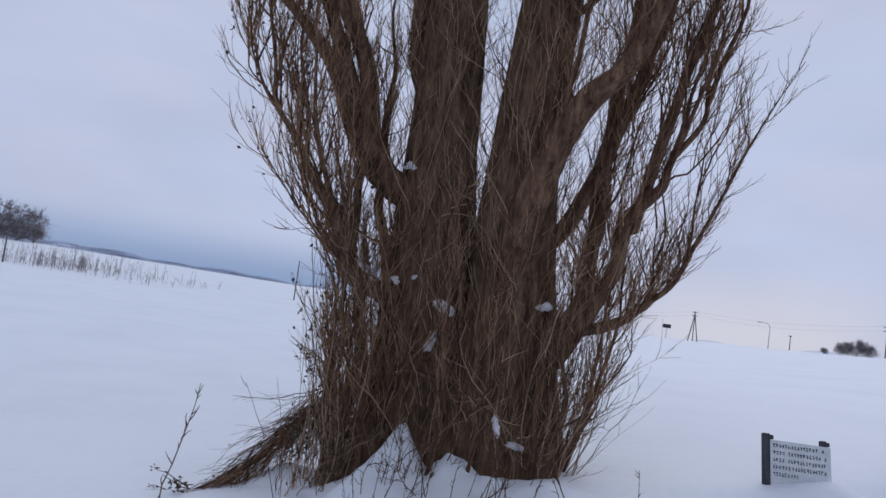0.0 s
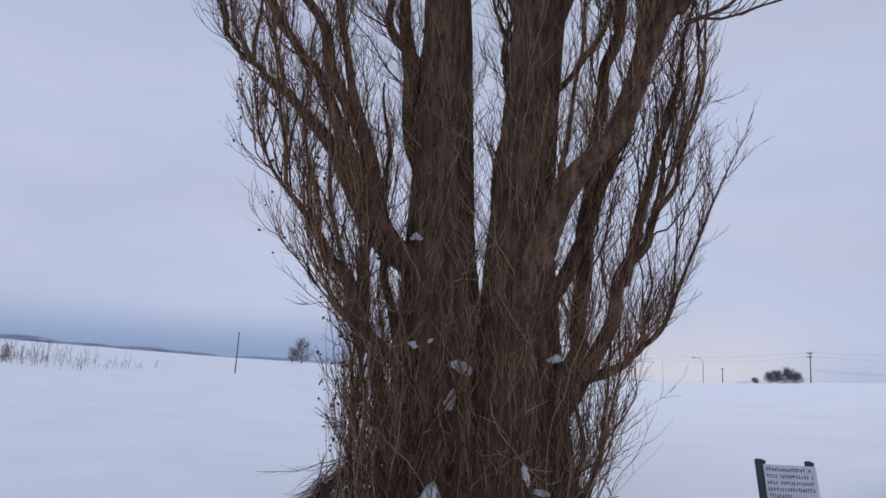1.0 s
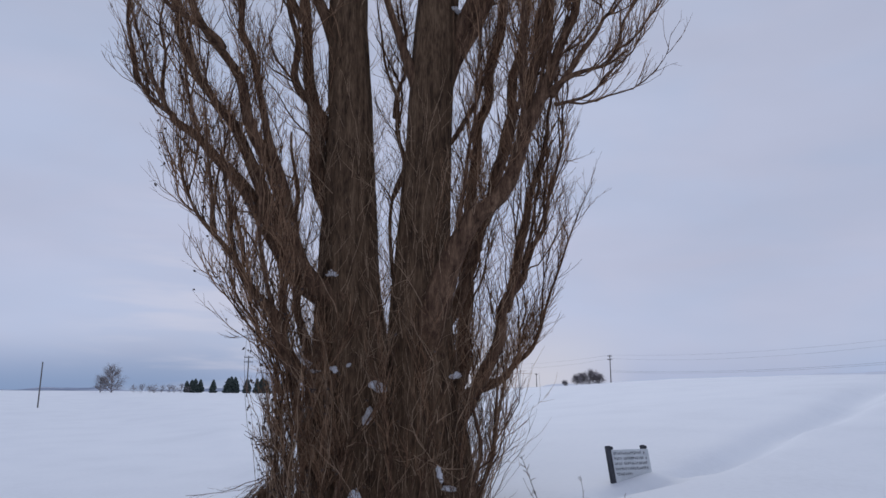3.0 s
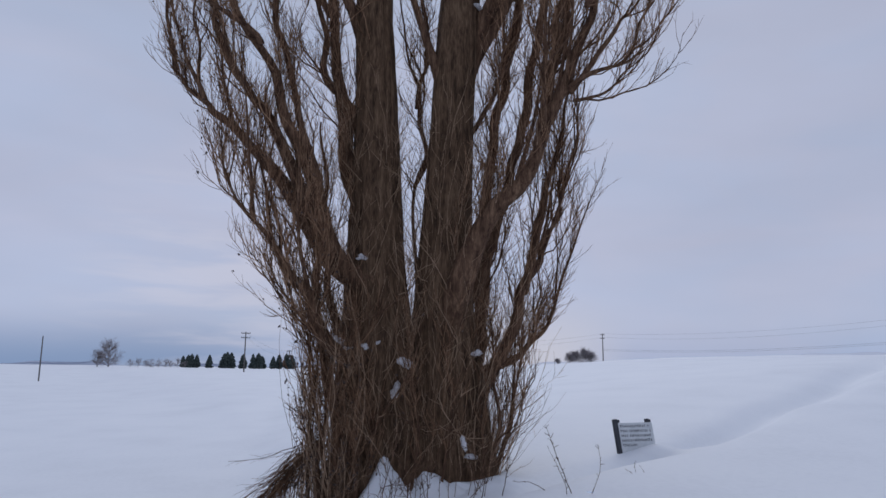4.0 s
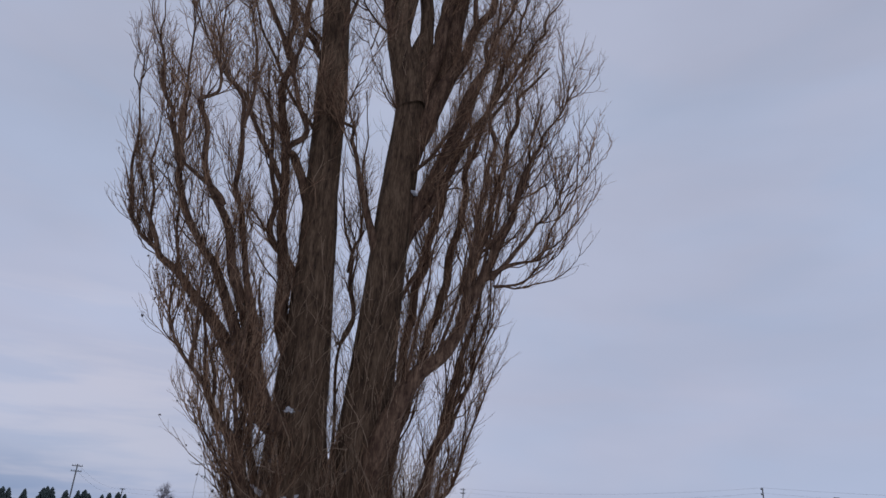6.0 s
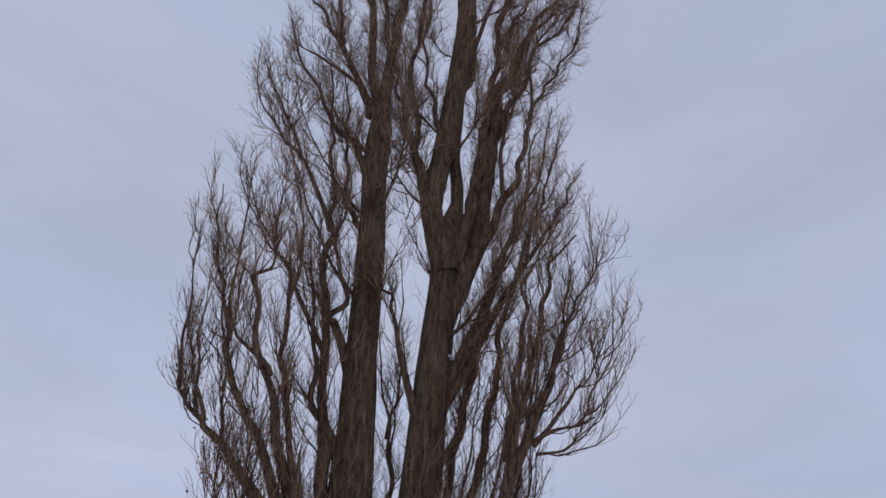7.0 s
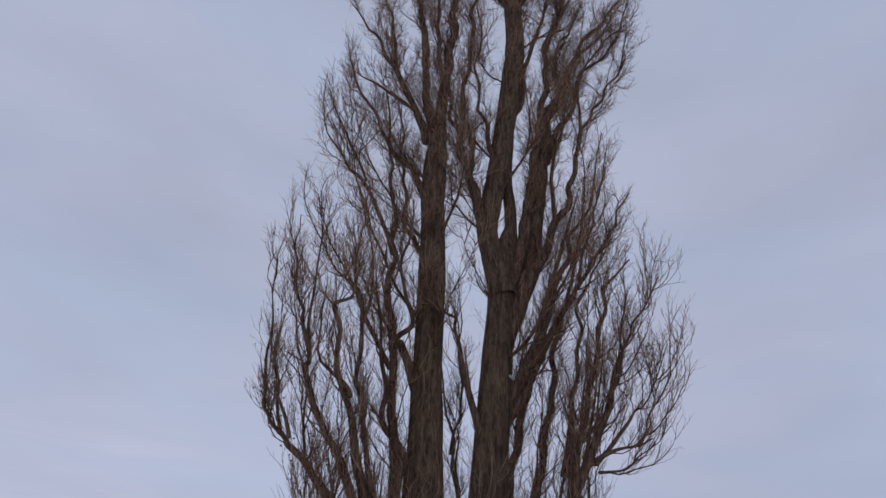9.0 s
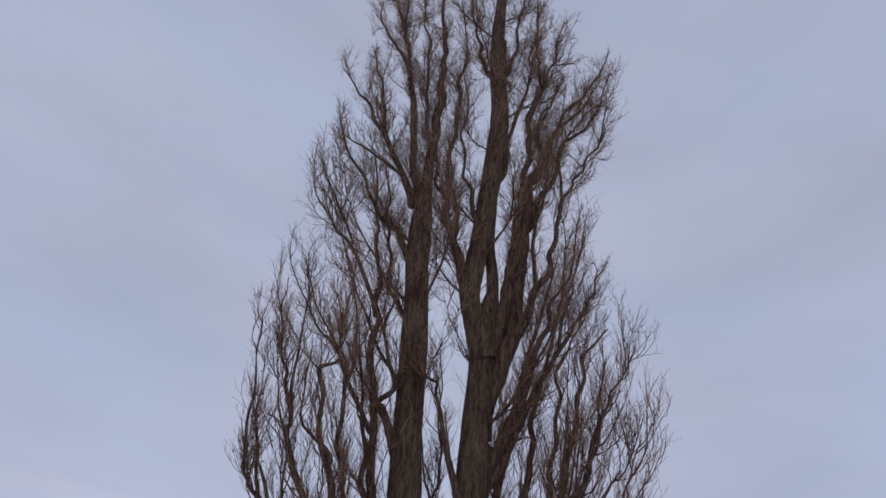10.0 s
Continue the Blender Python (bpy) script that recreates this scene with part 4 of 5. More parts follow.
limb_part([(2.18, 6.75, 5.57, 0.106), (2.4, 6.62, 6.21, 0.098), (2.7, 6.46, 7.01, 0.084), (2.87, 6.34, 7.73, 0.075), (3, 6.24, 8.29, 0.059), (3.27, 6.09, 8.88, 0.042), (3.38, 6, 9.28, 0.037), (3.69, 5.84, 9.85, 0.031), (3.95, 5.69, 10.44, 0.025)], 1.6, reach=0.85, slack=0.45)
limb_part([(2.63, 6.1, 7.34, 0.05), (2.94, 6.12, 7.91, 0.046), (3.1, 6.19, 8.62, 0.042), (3.27, 6.26, 9.38, 0.037), (3.51, 6.3, 10.2, 0.032)], 1.6, reach=0.85, slack=0.45)
limb_part([(2.51, 6.55, 6.05, 0.065), (2.73, 6.37, 6.37, 0.054), (2.96, 6.18, 6.74, 0.049), (3.14, 6.02, 7.13, 0.039), (3.31, 5.86, 7.22, 0.028), (3.57, 5.66, 7.86, 0.023), (3.8, 5.48, 8.6, 0.017)], 1.6, reach=0.85, slack=0.45)
limb_part([(2.56, 6.53, 5.89, 0.037), (2.89, 6.26, 5.93, 0.027), (3.12, 6.02, 6.12, 0.021), (3.42, 5.77, 6.42, 0.016)], 1.6, reach=0.85, slack=0.45)
limb_part([(3.2, 6.01, 6.4, 0.032), (3.47, 5.97, 6.89, 0.028), (3.66, 5.95, 7.51, 0.023), (3.97, 5.9, 8.18, 0.018)], 1.6, reach=0.85, slack=0.45)


def fill_limbs(row, count, z_lo, z_hi, size, seed, inner):
    """Upright side limbs up a stem, turning round it, each reaching towards the crown's edge."""
    r = np.random.default_rng(seed)
    for i in range(count):
        z = z_lo + (z_hi - z_lo) * ((i + r.uniform(0, 1)) / count)
        j = int(np.argmin(np.abs(row[:, 2] - z)))
        p, pr = row[j, :3], row[j, 3]
        az = i * 2.39996 + r.normal(0, 0.35)
        out = np.array([math.sin(az), math.cos(az), 0])
        rise = size * r.uniform(0.7, 1.2) * (1 - 0.25 * (z - z_lo) / (z_hi - z_lo))
        slim = 1.0
        if math.sin(az) * inner > 0.25:
            rise, slim = rise * 0.45, 0.6
        top = min(z + rise, 34.0)
        rise = top - z
        rel = p + out * 0.01 - AXIS
        rel[2] = 0
        reach = float(crown(top, out[0]))
        b = rel @ out
        room = -b + math.sqrt(max(b * b - (rel @ rel) + reach * reach, 0.05))
        d = min(room * r.uniform(0.5, 1.0), rise * 0.5)
        r0 = min(0.5 * pr, 0.008 + 0.0058 * rise + 0.003 * d) * slim
        swing = r.normal(0, 0.16, 2) * d
        rows = []
        for s in (0, 0.12, 0.3, 0.5, 0.7, 0.87, 1.0):
            o = d * (1 - (1 - s) ** 1.5)
            q = p + out * o + np.array([-out[1], out[0], 0]) * (swing[0] * math.sin(s * 3.1) + swing[1] * s * s) + np.array([0, 0, rise * s ** 1.15])
            rows.append((*q, r0 * (1 - s) ** 0.8 + 0.006))
        limb_part(rows, 1.15, reach=0.85)


fill_limbs(stem_a, 9, 7.0, 15.0, 5.5, 101, 1)
fill_limbs(stem_b, 3, 5.0, 10.5, 6.0, 102, -1)
fill_limbs(stem_b1, 16, 12.0, 31.0, 4.5, 103, 0)


def uprights(line, count, lo, hi, rise, lean, seed):
    """Upright limbs that stand on a spreading one."""
    r = np.random.default_rng(seed)
    for i in range(count):
        j = int((lo + (hi - lo) * (i + r.uniform(0.1, 0.9)) / count) * (len(line) - 1))
        p = line[j]
        way = unit(np.array([line[-1, 0] - line[0, 0], line[-1, 1] - line[0, 1], 0.0]))
        tall = rise * r.uniform(0.75, 1.2)
        side = np.array([-way[1], way[0], 0.0]) * r.normal(0, 0.35)
        r0 = 0.014 + 0.0068 * tall
        rows = []
        for s in (0, 0.12, 0.3, 0.5, 0.7, 0.87, 1.0):
            rows.append((*(p + (way * lean + side) * tall * (1 - (1 - s) ** 1.7) * 0.5 + np.array([0, 0, tall * s])), r0 * (1 - s) ** 0.75 + 0.006))
        limb_part(rows, 0.9, reach=0.8)


uprights(west_outer[0], 3, 0.35, 0.85, 3.2, 0.25, 401)
uprights(west_tall[0], 2, 0.25, 0.60, 3.6, 0.25, 402)
uprights(east_fork[0], 6, 0.25, 0.75, 3.6, 0.30, 403)
uprights(east_low[0], 2, 0.30, 0.60, 1.3, 0.0, 405)
uprights(east_thick[0], 5, 0.30, 0.75, 3.0, 0.30, 404)
uprights(west_low[0], 5, 0.30, 0.80, 2.6, 0.25, 406)

# slim shoots that clothe the stems and rise round the foot
def shoots(count, seed, feet, ways, length, radius, up, wiggle, name, label, twig=3):
    r = np.random.default_rng(seed)
    ln = r.uniform(length[0], length[1], count)
    l1 = grow(r, feet, ways, ln, 9, up, wiggle)
    l1 = l1[inside(l1, 0.05)]
    count = len(l1)
    r1 = np.linspace(1, 0.3, 9)[None] * r.uniform(radius[0], radius[1], (count, 1))
    at, way, who, s = sprout(r, l1, twig, 0.15, 0.98, (15, 45), AXIS, 0.3)
    ln2 = r.uniform(0.15, 0.6, len(at))
    l2 = grow(r, at, way, ln2, 5, 0.14, 0.20)
    l2 = l2[inside(l2, 0.10)]
    at = l2
    r2 = np.linspace(1, 0.4, 5)[None] * np.full((len(at), 1), 0.0034)
    v, q = join([tubes(l1, r1, 5), tubes(l2, r2, 3)])
    ob = part(name, mesh_of(name, world_to_tree(v), q, SHOOT), SHOOT, poplar, label)
    tagged(ob, kind="stuff")
    return l1, l2


def stem_shoots(row, count, z_lo, z_hi, seed, length):
    r = np.random.default_rng(seed)
    z = z_lo + (z_hi - z_lo) * r.uniform(0, 1, count) ** 1.35
    j = np.array([int(np.argmin(np.abs(row[:, 2] - v))) for v in z])
    az = r.uniform(0, 2 * np.pi, count)
    out = np.stack([np.sin(az), np.cos(az), 0 * az], axis=1)
    feet = row[j, :3] + out * row[j, 3:4] * 0.97
    ways = out * r.uniform(0.15, 0.55, (count, 1)) + np.array([0, 0, 1.0]) * r.uniform(0.4, 1.1, (count, 1)) + r.normal(0, 0.16, (count, 3))
    return shoots(count, seed + 1, feet, ways, length, (0.0025, 0.0075), 0.14, 0.16, "shoot_thicket", "thin brown shoots growing from the bark")


stem_shoots(stem_a, 330, -0.4, 5.5, 31, (0.4, 1.8))
stem_shoots(stem_b, 360, -0.4, 5.5, 33, (0.4, 1.8))
stem_shoots(stem_a, 40, 5.0, 14.0, 35, (0.4, 1.2))
stem_shoots(stem_b, 30, 5.0, 11.0, 37, (0.4, 1.2))
stem_shoots(stem_b1, 24, 11.5, 20.0, 39, (0.4, 1.2))
for i, (line, _) in enumerate((west_low, west_outer, west_tall, west_stem, east_fork, east_back, east_thick)):
    low = line[:max(6, int(len(line) * 0.5))]
    stem_shoots(np.column_stack([low, np.full(len(low), 0.08)]), 70 if i < 3 else 55, low[0, 2], low[-1, 2], 60 + i * 2, (0.4, 1.3))


def suckers(count, seed, middle, radii, length, lean, wiggle=0.17, name="sucker_thicket", label="dense thin suckers rising from the foot of the trunk"):
    r = np.random.default_rng(seed)
    az, rad = r.uniform(0, 2 * np.pi, count), np.sqrt(r.uniform(0.12, 1, count))
    x, y = middle[0] + radii[0] * rad * np.sin(az), middle[1] + radii[1] * rad * np.cos(az)
    feet = np.stack([x, y, height(x, y) - 0.05], axis=1)
    ways = np.stack([lean * rad * np.sin(az), lean * rad * np.cos(az), np.ones(count)], axis=1) + r.normal(0, 0.10, (count, 3))
    return shoots(count, seed + 1, feet, ways, length, (0.003, 0.010), 0.09, wiggle, name, label, 7)


_, edge_twigs = suckers(50, 41, (0.25, 8.35), (1.5, 1.0), (1.2, 3.6), 0.16)
_, left_twigs = suckers(54, 43, (-1.45, 8.35), (0.34, 0.8), (1.8, 4.0), 0.0, 0.10)
suckers(84, 45, (1.4, 8.3), (0.45, 0.7), (1.0, 3.0), 0.40)
suckers(34, 47, (-1.0, 7.7), (0.32, 0.35), (1.6, 3.4), 0.10)
_, scrub_twigs = suckers(34, 49, (-1.35, 7.45), (0.42, 0.32), (0.5, 1.5), 0.25, 0.24)
stout_suckers = (((-1.05, 7.55), (-1.25, 8.1, 2.6), 0.06), ((-0.9, 7.62), (-0.85, 8.2, 2.9), 0.05), ((-1.15, 7.8), (-1.6, 8.3, 2.4), 0.045), ((-0.8, 7.75), (-0.6, 8.1, 2.2), 0.05), ((1.55, 7.9), (2.0, 8.0, 2.2), 0.05), ((1.4, 7.7), (1.5, 7.9, 2.4), 0.05))
slim_suckers = (((-1.35, 8.1), (-1.7, 8.3, 3.0), 0.035), ((-1.5, 8.4), (-1.75, 8.5, 2.8), 0.03), ((-1.2, 7.65), (-1.1, 7.9, 2.2), 0.035), ((-0.6, 7.6), (-0.5, 7.9, 1.9), 0.03), ((1.65, 8.2), (2.2, 8.4, 2.6), 0.035), ((1.25, 7.6), (1.1, 7.8, 2.0), 0.03), ((-1.3, 7.9), (-1.45, 8.0, 2.6), 0.045), ((-1.05, 7.75), (-0.95, 7.9, 1.8), 0.05), ((-0.75, 7.55), (-0.9, 7.8, 2.4), 0.035), ((0.1, 7.55), (0.0, 7.7, 2.3), 0.035), ((0.55, 7.5), (0.7, 7.65, 2.2), 0.03))
for foot, tip, rad in stout_suckers + slim_suckers:
    g = ground_at(*foot) - 0.1
    mid = ((foot[0] + tip[0]) / 2 + 0.08, (foot[1] + tip[1]) / 2 - 0.1, (g + tip[2]) / 2)
    limb_part([(foot[0], foot[1], g, rad), (*mid, rad * 0.75), (*tip, rad * 0.35)], 1.35, name="sucker_stem", reach=0.55)


# bare branches that cross in front of the stems
stem_crossings = ([(-0.55, 7.75, 0.72, 0.022), (-0.2, 7.55, 0.78, 0.024), (0.1, 7.5, 0.6, 0.022), (0.45, 7.5, 0.55, 0.02), (0.75, 7.5, 0.5, 0.012)],
                  [(-0.75, 7.6, 0.1, 0.02), (-0.45, 7.5, 0.75, 0.022), (-0.1, 7.45, 1.4, 0.02), (0.12, 7.5, 2.2, 0.012)],
                  [(0.35, 7.2, -0.1, 0.012), (0.58, 7.2, 0.55, 0.012), (0.85, 7.25, 1.15, 0.010), (0.95, 7.4, 1.7, 0.006)],
                  [(-0.62, 7.9, 2.3, 0.02), (-0.35, 7.6, 2.55, 0.018), (-0.05, 7.5, 2.8, 0.014), (0.15, 7.5, 3.15, 0.008)])
skirt_crossings = ([(0.2, 7.5, 0.75, 0.012), (0.55, 7.25, 0.62, 0.014), (0.95, 7.1, 0.45, 0.012), (1.2, 7.1, 0.2, 0.008)],
                   [(-0.3, 7.8, 2.5, 0.016), (-0.75, 7.6, 2.25, 0.018), (-1.2, 7.6, 2.45, 0.012)],
                   [(-1.0, 8.0, 2.35, 0.012), (-1.4, 7.8, 2.45, 0.010), (-1.8, 7.6, 2.38, 0.007), (-2.25, 7.43, 2.29, 0.003)],
                   [(-1.2, 7.9, 0.55, 0.012), (-1.6, 7.8, 0.75, 0.011), (-1.95, 7.7, 0.95, 0.006)])
for rows in stem_crossings + skirt_crossings:
    row = spline(rows, 18)
    wob = np.cumsum(rng.normal(0, 0.010, (18, 3)), axis=0)
    v, q = tubes((row[:, :3] + wob)[None], row[None, :, 3] * 0.72, 7)
    ob = part("branch", mesh_of("branch", world_to_tree(v), q, LIMB_BARK), LIMB_BARK, poplar)
    at, way, who, sh = sprout(rng, row[None, :, :3], 10, 0.2, 1.0, (20, 60), AXIS, 0.2)
    v, q = tubes(grow(rng, at, way, rng.uniform(0.15, 0.5, 10), 6, 0.06, 0.16), np.linspace(0.006, 0.002, 6)[None] * np.ones((10, 1)), 4)
    tagged(part("twig_spray", mesh_of("twig_spray", world_to_tree(v), q, SHOOT), SHOOT, ob), kind="stuff")


def leaves_on(lines, count, seed, size=(0.02, 0.04)):
    """Withered leaves that still hang on some twigs."""
    r = np.random.default_rng(seed)
    i, j = r.integers(0, lines.shape[0], count), r.integers(2, lines.shape[1], count)
    c = lines[i, j] + r.normal(0, 0.02, (count, 3))
    u, w = unit(r.normal(0, 1, (count, 3))), unit(r.normal(0, 1, (count, 3)))
    s = r.uniform(size[0], size[1], (count, 1))
    n = unit(np.cross(u, w))
    w = np.cross(n, u)
    quad = np.stack([c - u * s, c + w * s * 0.6 + n * s * 0.3, c + u * s, c - w * s * 0.6 + n * s * 0.3], axis=1)
    back = quad + n[:, None, :] * 0.002
    v = np.concatenate([quad.reshape(-1, 3), back.reshape(-1, 3)])
    q = np.arange(count * 8).reshape(-1, 4)
    return v, q


v, q = join([leaves_on(left_twigs, 700, 51), leaves_on(edge_twigs, 300, 52), leaves_on(scrub_twigs, 160, 58), leaves_on(west_low[1], 350, 53), leaves_on(west_outer[1], 120, 54)])
tagged(part("withered_leaves", mesh_of("withered_leaves", world_to_tree(v), q, DRY_LEAF, False), DRY_LEAF, poplar, "small dark withered leaves still hanging"), kind="stuff")


def lump(bm, at, size, turn, seed, sub=3):
    """An uneven rounded lump of snow."""
    made = bmesh.ops.create_icosphere(bm, subdivisions=sub, radius=1.0)
    m = Matrix.Translation(at) @ Euler([radians(a) for a in turn]).to_matrix().to_4x4() @ Matrix.Diagonal((*size, 1))
    for v in made["verts"]:
        p = v.co * (1 + 0.55 * noise.noise(v.co * 1.3 + Vector((seed, 0, 0))) + 0.16 * noise.noise(v.co * 4.0 + Vector((0, seed, 0))))
        v.co = m @ p
    for f in bm.faces:
        f.smooth = True


low_patches = (
    ((0.03, 7.72, 1.61), (0.19, 0.10, 0.085), (0, 28, 0)), ((-0.13, 7.85, 1.18), (0.08, 0.08, 0.20), (0, 24, 0)), ((0.85, 7.15, 0.40), (0.05, 0.05, 0.15), (0, -25, 0)),
    ((0.93, 7.55, 3.30), (0.08, 0.08, 0.11), (0, 20, 0)), ((-0.46, 7.85, 0.55), (0.10, 0.08, 0.06), (0, 0, 0)), ((-1.16, 7.83, 1.98), (0.24, 0.06, 0.04), (0, 32, 0)), ((-0.95, 7.80, 1.84), (0.13, 0.05, 0.035), (0, 8, 0)), ((-0.66, 7.75, 1.86), (0.12, 0.05, 0.04), (0, 38, 0)))
high_patches = (
    ((-0.74, 8.0, 3.36), (0.10, 0.09, 0.07), (0, 10, 0)), ((1.3, 8.0, 8.2), (0.10, 0.10, 0.08), (0, 0, 0)), ((1.2, 7.75, 1.78), (0.17, 0.10, 0.08), (0, -20, 0)),
    ((1.08, 7.55, 0.12), (0.13, 0.12, 0.10), (0, 0, 0)), ((-0.42, 7.85, 1.95), (0.10, 0.05, 0.05), (0, -40, 0)))
for i, (at, size, turn) in enumerate(low_patches + high_patches):
    bm = bmesh.new()
    pr = np.random.default_rng(600 + i)
    axis = Euler([radians(a) for a in turn]).to_matrix() @ Vector([c if c == max(size) else 0 for c in size])
    for f in (-0.5, -0.2, 0.12, 0.42):
        at_f = Vector(at) - Vector(TREE) + axis * f * 0.85 + Vector(pr.normal(0, 0.012, 3))
        m = min(size) * pr.uniform(0.25, 0.62)
        lump(bm, at_f, [0.7 * (m + 0.46 * abs(c) * pr.uniform(0.6, 1.1)) for c in axis], (0, 0, 0), i * 3.7 + f)
    part("snow_patch", bm, SHADED_SNOW, poplar, "snow caught on the bark, painted grey for shade")


# ---- snow drifted up against the foot of the trunk ----
def snow_drift(at, reach, tall, seed):
    """A wedge of snow with a soft skirt that runs out into the ground."""
    r = np.linspace(0, 1, 26)[:, None]
    a = np.arange(48) * 2 * np.pi / 48
    wob = 1 + 0.22 * np.sin(2 * a + seed) + 0.12 * np.sin(5 * a + 2 * seed)
    x, y = at[0] + reach[0] * r * np.sin(a) * wob, at[1] + reach[1] * r * np.cos(a) * wob
    up = tall * np.clip(1 - r * (1 + 0.12 * np.sin(3 * a + seed) * r), 0, 1) ** 1.5 - 0.03 * r
    z = np.maximum(height(x, y), height(at[0], at[1]) - 0.3) * 1.0 + up
    z = z + 0.10 * up * np.sin(6 * x + 3 * seed) * np.sin(5 * y + seed) + 0.05 * up * np.sin(19 * x - 13 * y + seed) + 0.03 * r * (1 - r) * np.sin(23 * x + 17 * y + seed)
    i = np.arange(x.size).reshape(x.shape)
    q = np.stack([i[:-1], np.roll(i, -1, 1)[:-1], np.roll(i, -1, 1)[1:], i[1:]], axis=-1)
    g = ground_at(at[0], at[1])
    ob = part("snow_drift", mesh_of("snow_drift", np.stack([x - at[0], y - at[1], z - g], axis=-1), q[..., ::-1], SNOW), SNOW)
    ob.location = (at[0], at[1], g)
    tagged(ob, "soft white snow drifted up against the trunk's foot", "snow drift", "snow drifts at the foot of the tree")


snow_drift((-0.33, 7.86), (0.95, 1.25), 0.72, 1.0)
snow_drift((-0.62, 7.55), (0.7, 0.8), 0.22, 5.0)
snow_drift((0.34, 7.75), (0.75, 1.0), 0.42, 2.0)
snow_drift((0.75, 7.45), (0.6, 0.7), 0.12, 6.0)
snow_drift((1.45, 7.25), (0.9, 0.8), 0.10, 3.0)
snow_drift((-1.9, 8.2), (0.8, 0.8), 0.20, 4.0)


# ---- loose stalks and the broken branch ----
def stalk(foot, tip, seed, label, twigs=5, radius=0.010, name="bare_sapling", bushy=0.12):
    """A thin bare sapling standing in the snow."""
    r = np.random.default_rng(seed)
    foot, tip = np.array(foot, float), np.array(tip, float)
    foot[2] = ground_at(foot[0], foot[1]) - 0.05
    ob = thing(name, foot, label, "sapling", "saplings in the snow")
    k = 9
    f = np.linspace(0, 1, k)[:, None]
    line = (tip - foot) * f + np.sin(f * 3.1) * r.normal(0, 0.03 + 0.12 * (bushy > 0.2), 3) + np.cumsum(r.normal(0, 0.008, (k, 3)), axis=0)
    line[0] = 0
    v, q = tubes(line[None], (radius * 0.62 * np.linspace(1, 0.35, k))[None], 6)
    part("main_stalk", mesh_of("main_stalk", v, q, LIMB_BARK), LIMB_BARK, ob)
    twigs = twigs * 2
    at, way, who, s = sprout(r, line[None], twigs, 0.2, 0.97, (18, 52), -np.array([0, 0, 1.0]), 0.0)
    ln = r.uniform(0.25, 1.0, twigs) * bushy * np.linspace(1.1, 0.6, twigs) * np.linalg.norm(tip - foot)
    l2 = grow(r, at, way, ln, 5, 0.05, 0.24)
    v, q = tubes(l2, np.linspace(1, 0.4, 5)[None] * np.full((twigs, 1), radius * 0.45), 4)
    tagged(part("twig_spray", mesh_of("twig_spray", v, q, LIMB_BARK), LIMB_BARK, ob), kind="stuff")
    return ob


verge_saplings = (
    ((1.74, 4.95, 0), (1.36, 4.80, 0.86), 9, 0.011), ((1.66, 4.90, 0), (1.40, 4.85, 0.62), 6, 0.008), ((1.95, 4.9, 0), (2.10, 5.0, 0.58), 5, 0.008), ((-0.90, 3.35, 0), (-0.72, 3.35, 0.98), 7, 0.010), ((-0.36, 4.1, 0), (-0.80, 4.1, 0.95), 2, 0.006),
    ((-1.3, 6.6, 0), (-1.55, 6.6, 0.6), 3, 0.006), ((1.3, 6.6, 0), (1.5, 6.9, 0.35), 3, 0.012), ((0.75, 6.3, 0), (1.0, 6.5, 0.30), 5, 0.010), ((-0.1, 5.9, 0), (-0.2, 6.1, 0.15), 8, 0.009))
foot_saplings = (
    ((0.3, 6.3, 0), (0.35, 6.4, 0.35), 6, 0.009), ((-0.45, 6.4, 0), (-0.5, 6.5, 0.1), 4, 0.008), ((0.5, 6.6, 0), (0.62, 6.8, 0.42), 6, 0.010), ((-0.2, 6.5, 0), (-0.05, 6.7, 0.2), 6, 0.010),
    ((-0.3, 7.0, 0), (-0.25, 7.1, 0.45), 6, 0.007), ((0.05, 6.9, 0), (0.0, 7.1, 0.5), 6, 0.008), ((0.15, 6.8, 0), (0.35, 7.0, 0.4), 7, 0.008), ((0.65, 6.9, 0), (0.8, 7.1, 0.5), 6, 0.008), ((1.1, 6.9, 0), (0.95, 7.1, 0.3), 6, 0.009), ((-0.7, 6.9, 0), (-0.6, 7.1, 0.2), 5, 0.007), ((0.95, 6.5, 0), (1.25, 6.8, 0.35), 5, 0.012))
for i, (foot, tip, n, rad) in enumerate(verge_saplings + foot_saplings):
    stalk(foot, tip, 200 + i, "thin bare brown sapling poking out of the snow", n, rad)
for i, (foot, tip, rad) in enumerate((((3.15, 6.0, 0), (3.0, 6.0, 0.16), 0.008), ((3.22, 6.02, 0), (3.12, 6.0, 0.22), 0.008), ((3.30, 6.0, 0), (3.22, 6.05, 0.15), 0.007), ((1.55, 5.2, 0), (1.12, 5.5, 0.07), 0.009))):
    stalk(foot, tip, 230 + i, "short dark twig poking out of the snowbank", 2, rad)
tangle = np.random.default_rng(88)
for i in range(20):
    x, y = tangle.uniform(-0.7, 1.3), tangle.uniform(6.6, 7.3)
    tall = tangle.uniform(0.3, 0.8)
    stalk((x, y, 0), (x + tangle.normal(0, 0.28), y + tangle.normal(0, 0.15), ground_at(x, y) + tall), 240 + i, "thin twiggy sapling in the snow at the trunk's foot", 8, 0.009, bushy=0.34)

